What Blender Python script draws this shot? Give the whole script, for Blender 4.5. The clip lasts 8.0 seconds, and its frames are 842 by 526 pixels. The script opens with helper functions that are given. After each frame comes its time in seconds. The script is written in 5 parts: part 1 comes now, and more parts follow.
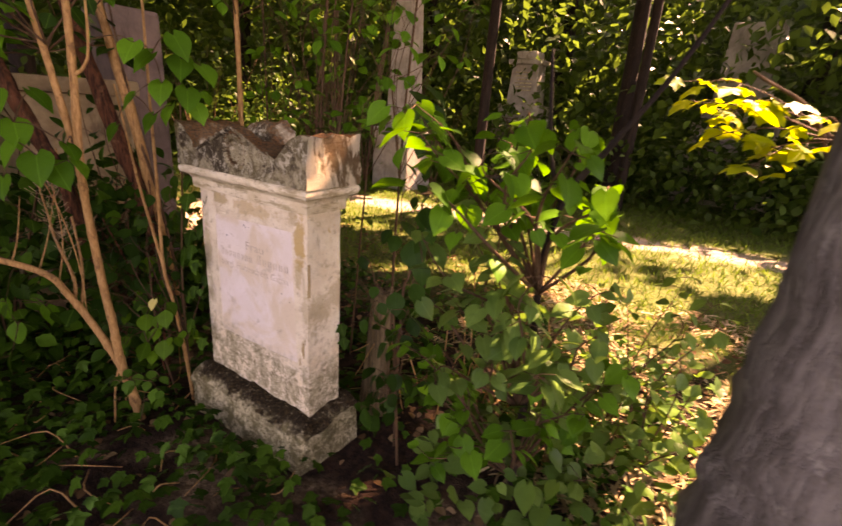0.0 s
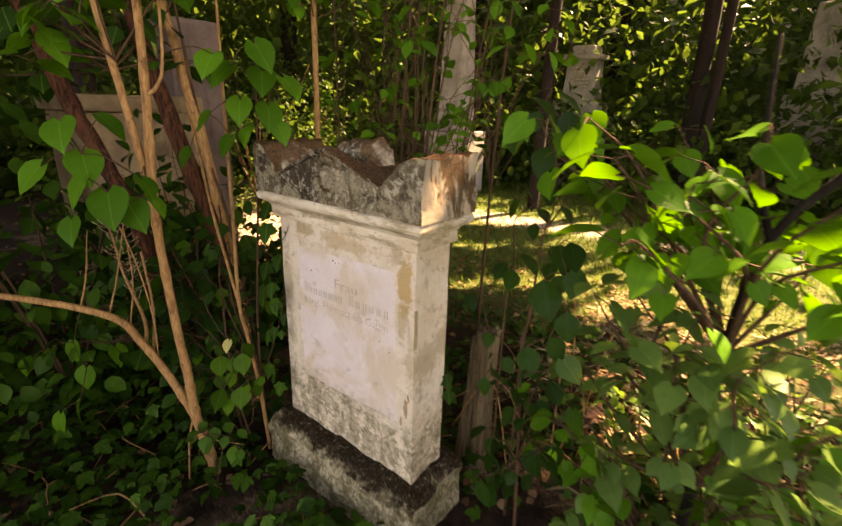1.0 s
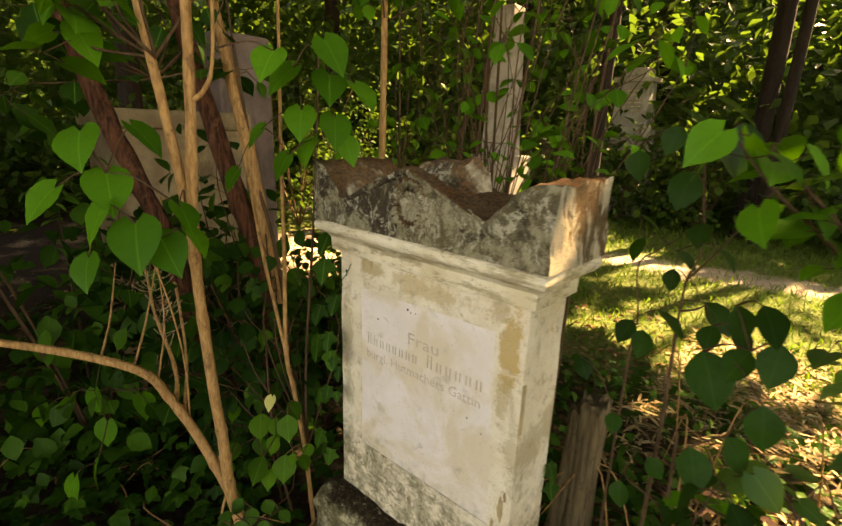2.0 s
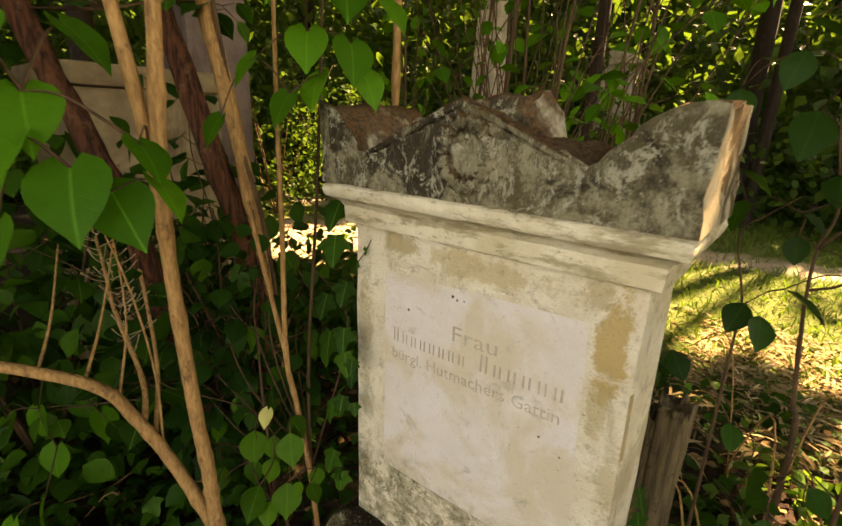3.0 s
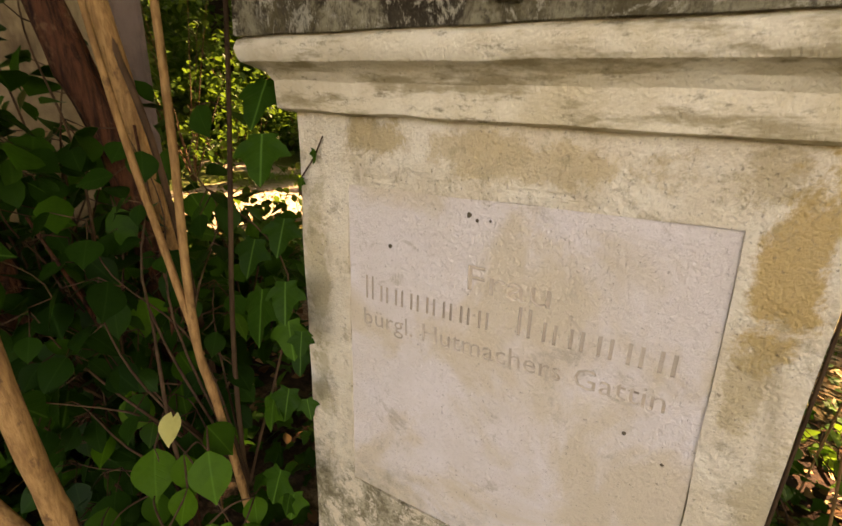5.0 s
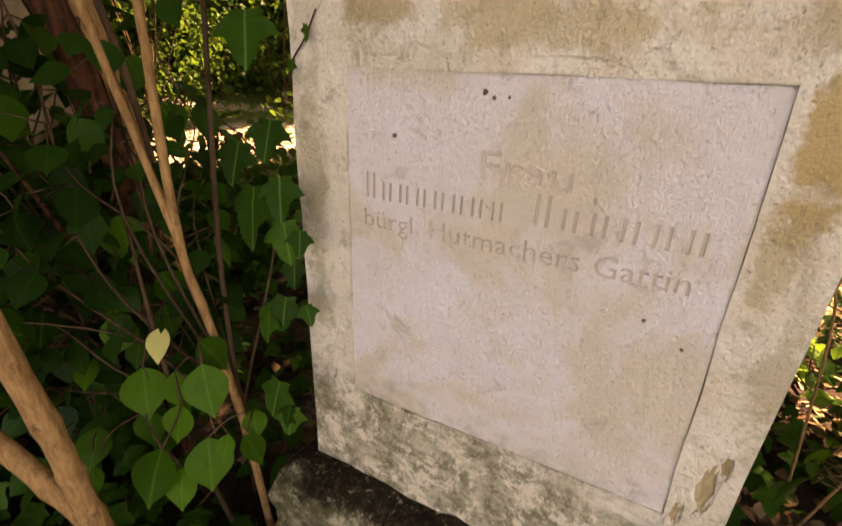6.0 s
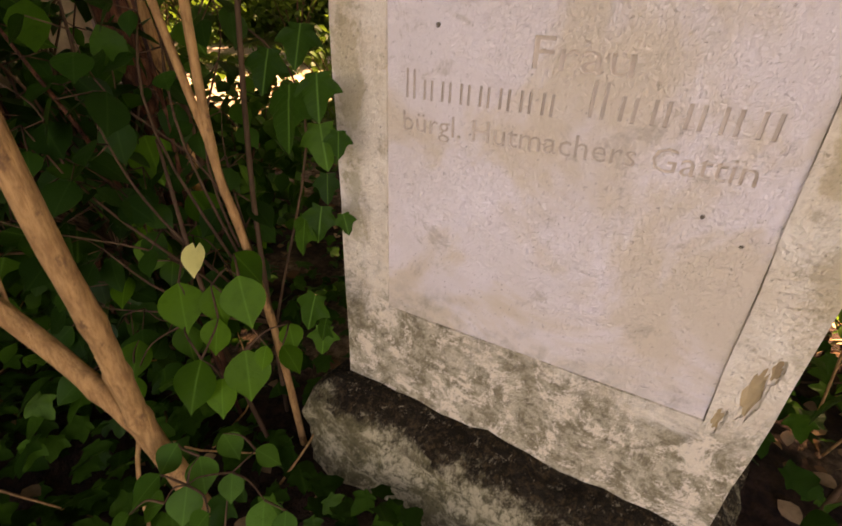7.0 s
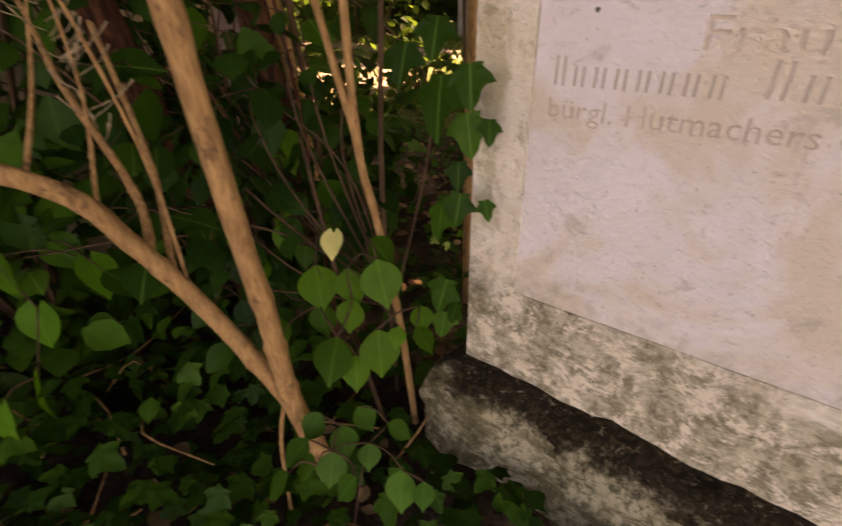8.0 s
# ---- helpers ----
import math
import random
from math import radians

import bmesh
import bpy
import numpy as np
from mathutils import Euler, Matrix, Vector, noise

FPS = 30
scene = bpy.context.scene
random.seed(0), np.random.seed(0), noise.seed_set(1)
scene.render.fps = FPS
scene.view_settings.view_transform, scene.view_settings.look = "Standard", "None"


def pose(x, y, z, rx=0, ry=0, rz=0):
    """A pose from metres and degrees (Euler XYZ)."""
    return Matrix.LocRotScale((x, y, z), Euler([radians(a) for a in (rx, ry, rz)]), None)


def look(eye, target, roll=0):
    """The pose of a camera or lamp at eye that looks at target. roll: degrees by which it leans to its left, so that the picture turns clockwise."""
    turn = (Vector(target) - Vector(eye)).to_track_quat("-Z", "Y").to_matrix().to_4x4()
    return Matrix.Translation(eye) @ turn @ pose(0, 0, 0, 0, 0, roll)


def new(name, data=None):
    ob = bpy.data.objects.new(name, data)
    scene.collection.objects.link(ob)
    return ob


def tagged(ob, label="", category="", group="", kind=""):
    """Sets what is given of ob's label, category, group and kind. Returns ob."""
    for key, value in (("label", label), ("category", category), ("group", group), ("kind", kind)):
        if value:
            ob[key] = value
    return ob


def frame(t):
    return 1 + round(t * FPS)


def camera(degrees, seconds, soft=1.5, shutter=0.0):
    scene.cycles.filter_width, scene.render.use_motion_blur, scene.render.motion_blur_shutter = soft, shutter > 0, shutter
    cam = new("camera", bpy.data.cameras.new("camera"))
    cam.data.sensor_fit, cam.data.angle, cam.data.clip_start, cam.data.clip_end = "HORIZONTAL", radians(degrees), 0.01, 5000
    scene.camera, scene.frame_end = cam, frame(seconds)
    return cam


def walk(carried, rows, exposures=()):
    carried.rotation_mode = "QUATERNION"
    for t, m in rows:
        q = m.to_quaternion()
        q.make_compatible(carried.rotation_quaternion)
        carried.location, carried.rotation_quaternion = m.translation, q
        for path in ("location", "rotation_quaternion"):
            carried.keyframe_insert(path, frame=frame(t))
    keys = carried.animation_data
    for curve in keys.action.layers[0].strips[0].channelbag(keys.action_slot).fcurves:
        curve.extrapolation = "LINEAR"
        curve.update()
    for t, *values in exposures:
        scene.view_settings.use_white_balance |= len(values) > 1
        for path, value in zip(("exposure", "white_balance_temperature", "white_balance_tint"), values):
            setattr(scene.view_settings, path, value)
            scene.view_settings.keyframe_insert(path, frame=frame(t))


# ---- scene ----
cam = camera(83.4, 8.0, soft=1.5, shutter=0.4)
PATH = [
    (0, (1.42, -0.998, 1.297), (0.356, 0.574, 0.668), 4.0),
    (0.5, (1.258, -0.989, 1.298), (0.112, 0.515, 0.646), 1.9),
    (1, (1.047, -0.906, 1.312), (-0.145, 0.569, 0.679), 1.7),
    (1.5, (0.89, -0.824, 1.313), (-0.364, 0.615, 0.718), 2.1),
    (2, (0.722, -0.778, 1.276), (-0.584, 0.636, 0.732), 2.0),
    (3.5, (0.351, -0.595, 1.104), (-0.822, 0.911, 0.507), 1.8),
    (4, (0.28, -0.505, 1.05), (-0.872, 1.009, 0.432), 1.6),
    (5.5, (0.166, -0.47, 0.939), (-0.727, 1.161, 0.201), 2.5),
    (6, (0.152, -0.481, 0.899), (-0.687, 1.111, 0.027), 2.6),
    (6.5, (0.143, -0.496, 0.867), (-0.671, 1.056, -0.096), 2.8),
    (7, (0.133, -0.51, 0.835), (-0.708, 0.98, -0.202), 2.2),
    (7.5, (0.108, -0.538, 0.812), (-0.783, 0.892, -0.265), 1.5),
    (8, (0.064, -0.579, 0.839), (-0.998, 0.733, -0.235), -1.8),
]
walk(cam, [(t, look(eye, target, roll)) for t, eye, target, roll in PATH], [(0.0, 3.66, 11500, 58), (0.6, 3.66, 11800, 46), (1.2, 3.66, 12200, 38), (2.0, 3.66, 14500, 24), (3.5, 3.66, 15000, 26), (5.5, 3.66, 13000, 38), (8.0, 3.66, 12000, 48)])

# ---- world, sun, exposure ----
SUN_DIR = Vector((0.20, 0.68, 0.70)).normalized()
world = bpy.data.worlds.new("world")
scene.world = world
world.use_nodes = True
wn = world.node_tree
wn.nodes.clear()
sky = wn.nodes.new("ShaderNodeTexSky")
sky.sky_type = "NISHITA"
sky.sun_disc = False
sky.sun_elevation = math.asin(SUN_DIR.z)
sky.sun_rotation = math.atan2(SUN_DIR.x, SUN_DIR.y)
wbg = wn.nodes.new("ShaderNodeBackground")
wbg.inputs["Strength"].default_value = 0.13
wout = wn.nodes.new("ShaderNodeOutputWorld")
wn.links.new(sky.outputs[0], wbg.inputs[0])
wn.links.new(wbg.outputs[0], wout.inputs[0])
sun_data = bpy.data.lights.new("sun", "SUN")
sun_data.energy = 4.0
sun_data.angle = radians(0.6)
sun_data.color = (1.0, 0.9, 0.72)
sun = new("sun", sun_data)
sun.matrix_world = look(SUN_DIR * 40, (0, 0, 0))


# ---- materials ----
class Mat:
    """A node material with a few short ways to wire it."""

    def __init__(self, name, rough=0.8, metal=0.0):
        self.m = bpy.data.materials.new(name)
        self.m.use_nodes = True
        self.t = self.m.node_tree
        self.b = self.t.nodes["Principled BSDF"]
        self.b.inputs["Roughness"].default_value = rough
        self.b.inputs["Metallic"].default_value = metal
        self.b.inputs["Specular IOR Level"].default_value = 0.15
        self.co = self.node("ShaderNodeTexCoord").outputs["Object"]
        self.geo = self.node("ShaderNodeNewGeometry")

    def node(self, kind):
        return self.t.nodes.new(kind)

    def link(self, a, b):
        self.t.links.new(a, b)

    def noise(self, scale, detail=5.0, rough=0.6, stretch=None, world_space=True, warp=0.0):
        n = self.node("ShaderNodeTexNoise")
        n.inputs["Scale"].default_value = scale
        n.inputs["Detail"].default_value = detail
        n.inputs["Roughness"].default_value = rough
        n.inputs["Distortion"].default_value = warp
        src = self.geo.outputs["Position"] if world_space else self.co
        if stretch:
            mp = self.node("ShaderNodeMapping")
            mp.inputs["Scale"].default_value = stretch
            self.link(src, mp.inputs["Vector"])
            src = mp.outputs[0]
        self.link(src, n.inputs["Vector"])
        return n.outputs["Fac"]

    def ramp(self, fac, lo, hi, a=0.0, b=1.0):
        r = self.node("ShaderNodeMapRange")
        r.interpolation_type = "SMOOTHSTEP"
        for key, v in (("From Min", lo), ("From Max", hi), ("To Min", a), ("To Max", b)):
            r.inputs[key].default_value = v
        self.link(fac, r.inputs["Value"])
        return r.outputs[0]

    def mix(self, fac, a, b, how="MIX"):
        x = self.node("ShaderNodeMix")
        x.data_type = "RGBA"
        x.blend_type = how
        if isinstance(fac, (int, float)):
            x.inputs[0].default_value = fac
        else:
            self.link(fac, x.inputs[0])
        for slot, v in ((6, a), (7, b)):
            if isinstance(v, tuple):
                x.inputs[slot].default_value = (*v, 1)
            else:
                self.link(v, x.inputs[slot])
        return x.outputs[2]

    def math(self, how, a, b):
        x = self.node("ShaderNodeMath")
        x.operation = how
        for slot, v in ((0, a), (1, b)):
            if isinstance(v, (int, float)):
                x.inputs[slot].default_value = v
            else:
                self.link(v, x.inputs[slot])
        return x.outputs[0]

    def axis(self, which, world_space=True):
        s = self.node("ShaderNodeSeparateXYZ")
        self.link(self.geo.outputs["Position"] if world_space else self.co, s.inputs[0])
        return s.outputs[which]

    def rnd(self):
        o = self.node("ShaderNodeObjectInfo").outputs["Random"]
        return self.math("FRACT", self.math("ADD", o, self.geo.outputs["Random Per Island"]), 0.0)

    def color(self, c):
        self.link(c, self.b.inputs["Base Color"])
        return self

    def bump(self, h, strength=0.4, dist=0.004, base=None):
        n = self.node("ShaderNodeBump")
        n.inputs["Strength"].default_value = strength
        n.inputs["Distance"].default_value = dist
        self.link(h, n.inputs["Height"])
        if base is not None:
            self.link(base, n.inputs["Normal"])
        self.link(n.outputs[0], self.b.inputs["Normal"])
        return n.outputs[0]


def leaf_material(name, dark, light, glow, rough=0.42, trans=0.35, vein=0.0):
    k = Mat(name, rough)
    fac = k.rnd()
    c = k.mix(k.ramp(fac, 0.0, 1.0), dark, light)
    c = k.mix(k.ramp(k.noise(60, 3), 0.45, 0.75, 0, 0.35), c, tuple(v * 0.55 for v in dark))
    if vein:
        mid = k.math("ABSOLUTE", k.axis(0, False), 0.0)
        c = k.mix(k.ramp(mid, 0.004, 0.03, vein, 0.0), c, tuple(min(1, v * 2.2 + 0.02) for v in light))
    k.color(c)
    k.b.inputs["Specular IOR Level"].default_value = 0.07
    soft = k.bump(k.noise(130, 3), 0.35, 0.002)
    if vein:
        # side veins that sweep forward from the midrib
        sweep_y = k.math("SUBTRACT", k.axis(1, False), k.math("MULTIPLY", mid, 0.7))
        rib = k.math("ABSOLUTE", k.math("SINE", k.math("MULTIPLY", sweep_y, 26.0), 0.0), 0.0)
        k.bump(k.ramp(rib, 0.0, 0.35), 0.2, 0.002, soft)
        c = k.mix(k.ramp(rib, 0.0, 0.10, vein * 0.35, 0.0), c, tuple(min(1, v * 1.8 + 0.01) for v in light))
        k.color(c)
    tr = k.node("ShaderNodeBsdfTranslucent")
    k.link(k.mix(fac, glow, tuple(v * 0.7 for v in glow)), tr.inputs["Color"])
    mx = k.node("ShaderNodeMixShader")
    mx.inputs[0].default_value = trans
    k.link(k.b.outputs[0], mx.inputs[1])
    k.link(tr.outputs[0], mx.inputs[2])
    k.link(mx.outputs[0], k.t.nodes["Material Output"].inputs["Surface"])
    return k.m


def bark_material(name, a, b, c, streak=(60, 60, 9), strength=0.6, dist=0.004):
    k = Mat(name, 0.85)
    grain = k.noise(1.0, 6, 0.65, streak)
    col = k.mix(k.ramp(grain, 0.35, 0.65), a, b)
    col = k.mix(k.ramp(k.noise(19, 6, 0.75, (1.6, 1.6, 1.0)), 0.54, 0.66, 0, 0.75), col, c)
    k.color(col)
    k.bump(grain, strength, dist)
    return k.m


def stone_shaft():
    k = Mat("limestone_shaft", 0.88)
    c = k.mix(k.ramp(k.noise(9, 6, 0.7), 0.35, 0.68), (0.81, 0.73, 0.57), (0.70, 0.58, 0.40))
    edge = k.math("MULTIPLY", k.math("ADD", k.noise(13, 8, 0.72, warp=0.3), -0.5), 5.0)
    for cx, cz, rx, rz, tone, amount in ((0.258, 0.85, 0.026, 0.075, (0.52, 0.33, 0.11), 0.85), (0.252, 0.72, 0.014, 0.05, (0.46, 0.34, 0.16), 0.6), (0.288, 0.60, 0.02, 0.07, (0.42, 0.32, 0.16), 0.55), (-0.165, 0.922, 0.048, 0.026, (0.44, 0.31, 0.13), 0.75), (0.02, 0.915, 0.14, 0.022, (0.52, 0.37, 0.17), 0.6), (0.23, 0.92, 0.03, 0.03, (0.40, 0.28, 0.12), 0.6), (-0.275, 0.72, 0.02, 0.12, (0.46, 0.37, 0.19), 0.6), (-0.27, 0.52, 0.018, 0.09, (0.42, 0.36, 0.2), 0.6)):
        dx = k.math("POWER", k.math("MULTIPLY", k.math("ADD", k.axis(0), -cx), 1 / rx), 2.0)
        dz = k.math("POWER", k.math("MULTIPLY", k.math("ADD", k.axis(2), -cz), 1 / rz), 2.0)
        far = k.math("ADD", k.math("SQRT", k.math("ADD", dx, dz), 0.0), edge)
        c = k.mix(k.ramp(far, 0.65, 1.25, amount, 0.0), c, tone)
    c = k.mix(k.ramp(k.noise(7, 5, 0.6, (3.0, 3.0, 0.7)), 0.58, 0.70, 0, 0.5), c, (0.38, 0.29, 0.16))
    c = k.mix(k.ramp(k.noise(26, 7, 0.78), 0.51, 0.66, 0, 0.7), c, (0.40, 0.32, 0.19))
    # grey-green lichen creeps up from the plinth
    low = k.math("ADD", k.axis(2), k.math("MULTIPLY", k.noise(9, 6, 0.72, warp=0.8), -0.42))
    lich = k.mix(k.ramp(k.noise(24, 8, 0.8, warp=0.3), 0.42, 0.58), (0.52, 0.45, 0.30), (0.24, 0.20, 0.115))
    lich = k.mix(k.ramp(k.noise(70, 6, 0.8), 0.50, 0.62, 0, 0.7), lich, (0.11, 0.09, 0.055))
    lich = k.mix(k.ramp(k.noise(17, 8, 0.85, warp=0.3), 0.50, 0.56, 0, 0.9), lich, (0.80, 0.69, 0.51))
    c = k.mix(k.ramp(low, 0.12, 0.25, 0.97, 0.0), c, lich)
    c = k.mix(k.ramp(k.noise(190, 3), 0.60, 0.74, 0, 0.7), c, (0.20, 0.15, 0.10))
    k.color(c)
    flake = k.ramp(k.noise(8, 4, 0.55, warp=0.3), 0.47, 0.53)
    h = k.mix(0.5, k.noise(55, 7, 0.75), k.noise(240, 5))
    k.bump(flake, 0.5, 0.004, k.bump(h, 1.0, 0.009))
    return k.m


def stone_panel():
    k = Mat("limestone_panel", 0.85)
    c = k.mix(k.ramp(k.noise(7, 6, 0.7), 0.32, 0.7), (0.84, 0.76, 0.70), (0.77, 0.68, 0.59))
    c = k.mix(k.ramp(k.noise(5, 5, 0.6, warp=0.8), 0.45, 0.60, 0, 0.75), c, (0.70, 0.57, 0.38))
    c = k.mix(k.ramp(k.noise(18, 6, 0.75, warp=0.5), 0.56, 0.68, 0, 0.6), c, (0.48, 0.40, 0.28))
    c = k.mix(k.ramp(k.noise(200, 3), 0.64, 0.74, 0, 0.7), c, (0.34, 0.26, 0.18))
    low = k.math("ADD", k.axis(2), k.math("MULTIPLY", k.noise(10, 6, 0.7), -0.25))
    c = k.mix(k.ramp(low, 0.22, 0.32, 0.5, 0.0), c, k.mix(k.ramp(k.noise(40, 6, 0.8), 0.4, 0.6), (0.60, 0.52, 0.38), (0.30, 0.27, 0.18)))
    k.color(c)
    pits = k.ramp(k.noise(95, 4, 0.7), 0.62, 0.70, 1.0, 0.0)
    h = k.mix(0.55, k.noise(60, 6, 0.75), k.noise(210, 5, 0.7))
    k.bump(pits, 0.7, 0.004, k.bump(h, 1.0, 0.009))
    return k.m


def stone_cap():
    k = Mat("weathered_limestone_cap", 0.92)
    c = k.mix(k.ramp(k.noise(12, 7, 0.75), 0.42, 0.56), (0.46, 0.40, 0.25), (0.17, 0.135, 0.07))
    c = k.mix(k.ramp(k.noise(7, 6, 0.7, warp=0.6), 0.49, 0.57, 0, 0.92), c, (0.045, 0.030, 0.017))
    c = k.mix(k.ramp(k.noise(24, 7, 0.8, warp=0.4), 0.54, 0.60, 0, 0.9), c, (0.66, 0.60, 0.43))
    c = k.mix(k.ramp(k.noise(80, 5, 0.75), 0.55, 0.66, 0, 0.7), c, (0.075, 0.06, 0.045))
    c = k.mix(k.ramp(k.noise(34, 8, 0.85, (1.0, 1.0, 0.35)), 0.50, 0.60, 0, 0.6), c, (0.10, 0.08, 0.05))
    c = k.mix(k.ramp(k.noise(52, 7, 0.85, (1.0, 1.0, 0.5)), 0.55, 0.61, 0, 0.75), c, (0.64, 0.58, 0.42))
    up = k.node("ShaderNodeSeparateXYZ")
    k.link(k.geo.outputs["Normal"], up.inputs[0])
    # paler on end faces turned towards +x, with dark runs
    pale_end = k.ramp(k.math("ADD", up.outputs[0], k.math("MULTIPLY", k.noise(9, 4), 0.7)), 0.95, 1.25, 0, 0.85)
    c = k.mix(pale_end, c, k.mix(k.ramp(k.noise(9, 6, 0.7, (1, 1, 0.5), warp=0.3), 0.50, 0.58), (0.76, 0.65, 0.46), (0.16, 0.095, 0.045)))
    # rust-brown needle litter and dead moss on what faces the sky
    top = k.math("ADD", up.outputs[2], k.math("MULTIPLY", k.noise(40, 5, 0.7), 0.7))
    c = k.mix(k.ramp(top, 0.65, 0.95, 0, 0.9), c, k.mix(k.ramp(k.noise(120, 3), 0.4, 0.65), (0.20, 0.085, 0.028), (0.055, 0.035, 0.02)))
    k.color(c)
    h = k.mix(0.5, k.noise(34, 8, 0.8), k.noise(150, 6, 0.75))
    k.bump(h, 1.0, 0.022)
    return k.m


def stone_cornice():
    k = Mat("limestone_cornice", 0.9)
    c = k.mix(k.ramp(k.noise(9, 6, 0.7), 0.35, 0.68), (0.74, 0.66, 0.49), (0.58, 0.48, 0.31))
    c = k.mix(k.ramp(k.noise(16, 5, 0.7, (0.5, 0.5, 2.0)), 0.48, 0.62, 0, 0.8), c, (0.30, 0.23, 0.12))
    c = k.mix(k.ramp(k.noise(44, 7, 0.8, (0.6, 0.6, 1.5)), 0.54, 0.66, 0, 0.75), c, (0.16, 0.12, 0.065))
    k.color(c)
    k.bump(k.mix(0.5, k.noise(50, 7, 0.75), k.noise(220, 5)), 0.9, 0.006)
    return k.m


def stone_base():
    k = Mat("mossy_limestone_plinth", 0.95)
    c = k.mix(k.ramp(k.noise(20, 7, 0.8, warp=0.5), 0.44, 0.57), (0.62, 0.54, 0.34), (0.22, 0.19, 0.095))
    c = k.mix(k.ramp(k.noise(70, 6, 0.8), 0.48, 0.60, 0, 0.85), c, (0.10, 0.09, 0.045))
    c = k.mix(k.ramp(k.noise(9, 7, 0.8, warp=0.4), 0.48, 0.60, 0, 0.7), c, (0.15, 0.125, 0.06))
    up = k.node("ShaderNodeSeparateXYZ")
    k.link(k.geo.outputs["Normal"], up.inputs[0])
    top = k.math("ADD", up.outputs[2], k.math("MULTIPLY", k.noise(17, 8, 0.85), 1.8))
    moss = k.mix(k.ramp(k.noise(75, 6, 0.8), 0.48, 0.64), (0.016, 0.009, 0.004), (0.085, 0.052, 0.022))
    moss = k.mix(k.ramp(k.noise(48, 7, 0.85, warp=0.4), 0.57, 0.63, 0, 0.9), moss, (0.42, 0.36, 0.24))
    c = k.mix(k.ramp(top, 1.35, 1.75, 0, 0.97), c, moss)
    k.color(c)
    k.bump(k.mix(0.5, k.noise(42, 8, 0.8), k.noise(160, 6, 0.7)), 1.0, 0.024)
    return k.m


def stone_far(name, a, b):
    k = Mat(name, 0.9)
    c = k.mix(k.ramp(k.noise(5, 6, 0.7), 0.35, 0.65), a, b)
    c = k.mix(k.ramp(k.noise(3, 5, 0.7, (2, 2, 0.5)), 0.55, 0.7, 0, 0.6), c, tuple(v * 0.4 for v in b))
    k.color(c)
    k.bump(k.noise(30, 6, 0.7), 0.5, 0.01)
    return k.m


def ground_material():
    k = Mat("woodland_ground", 0.95)
    soil = k.mix(k.ramp(k.noise(30, 6, 0.7), 0.35, 0.65), (0.014, 0.007, 0.005), (0.040, 0.021, 0.013))
    litter = k.mix(k.ramp(k.noise(48, 5, 0.75), 0.4, 0.62), (0.12, 0.075, 0.04), (0.30, 0.21, 0.13))
    c = k.mix(k.ramp(k.noise(1.7, 5, 0.6), 0.50, 0.68), soil, litter)
    grass = k.mix(k.ramp(k.noise(35, 5, 0.75), 0.38, 0.65), (0.045, 0.078, 0.014), (0.12, 0.14, 0.036))
    lawn = k.math("ADD", k.axis(1), k.math("MULTIPLY", k.noise(0.9, 4), 2.4))
    c = k.mix(k.ramp(lawn, 2.3, 3.3, 0, 0.85), c, grass)
    # a trodden sandy path crosses behind
    lane = k.math("ADD", k.axis(1), k.math("MULTIPLY", k.axis(0), -0.17))
    way = k.math("ABSOLUTE", k.math("ADD", lane, k.math("ADD", k.math("MULTIPLY", k.noise(3.0, 6, 0.7), 0.9), -4.93)), 0.0)
    sand = k.mix(k.ramp(k.noise(50, 5, 0.7), 0.4, 0.65), (0.27, 0.21, 0.155), (0.42, 0.34, 0.27))
    c = k.mix(k.ramp(way, 0.12, 0.42, 0.9, 0.0), c, sand)
    # pale patch beside the tomb: sunlit ground painted into the colour
    dx = k.math("POWER", k.math("ADD", k.axis(0), 3.4), 2.0)
    dy = k.math("POWER", k.math("ADD", k.axis(1), -2.3), 2.0)
    sun_patch = k.math("ADD", k.math("SQRT", k.math("ADD", dx, dy), 0.0), k.math("MULTIPLY", k.noise(2.2, 5), 1.4))
    c = k.mix(k.ramp(sun_patch, 1.3, 1.9, 0.9, 0.0), c, (0.40, 0.31, 0.24))
    k.color(c)
    k.bump(k.mix(0.5, k.noise(25, 7, 0.75), k.noise(110, 5)), 1.0, 0.02)
    return k.m


M_SHAFT, M_PANEL, M_CAP, M_CORNICE, M_BASE = stone_shaft(), stone_panel(), stone_cap(), stone_cornice(), stone_base()
M_SPALL = stone_far("fresh_broken_limestone", (0.46, 0.34, 0.18), (0.28, 0.19, 0.10))
# darker tone for carved recesses: painted shading together with settled dirt
M_SHADE_DIRT = stone_far("shade_and_dirt_in_carving", (0.60, 0.50, 0.39), (0.49, 0.40, 0.30))
M_SPECK = stone_far("dark_lichen", (0.14, 0.11, 0.075), (0.08, 0.065, 0.045))
M_FARSTONE = stone_far("grey_gravestone", (0.30, 0.28, 0.24), (0.20, 0.185, 0.15))
M_BEIGE = stone_far("beige_sandstone", (0.30, 0.22, 0.125), (0.19, 0.13, 0.075))
M_PINK = stone_far("pinkish_grey_stone", (0.17, 0.12, 0.10), (0.11, 0.08, 0.07))
M_GROUND = ground_material()
M_LILAC = leaf_material("lilac_leaf", (0.016, 0.085, 0.007), (0.060, 0.22, 0.016), (0.10, 0.34, 0.012), vein=0.25)
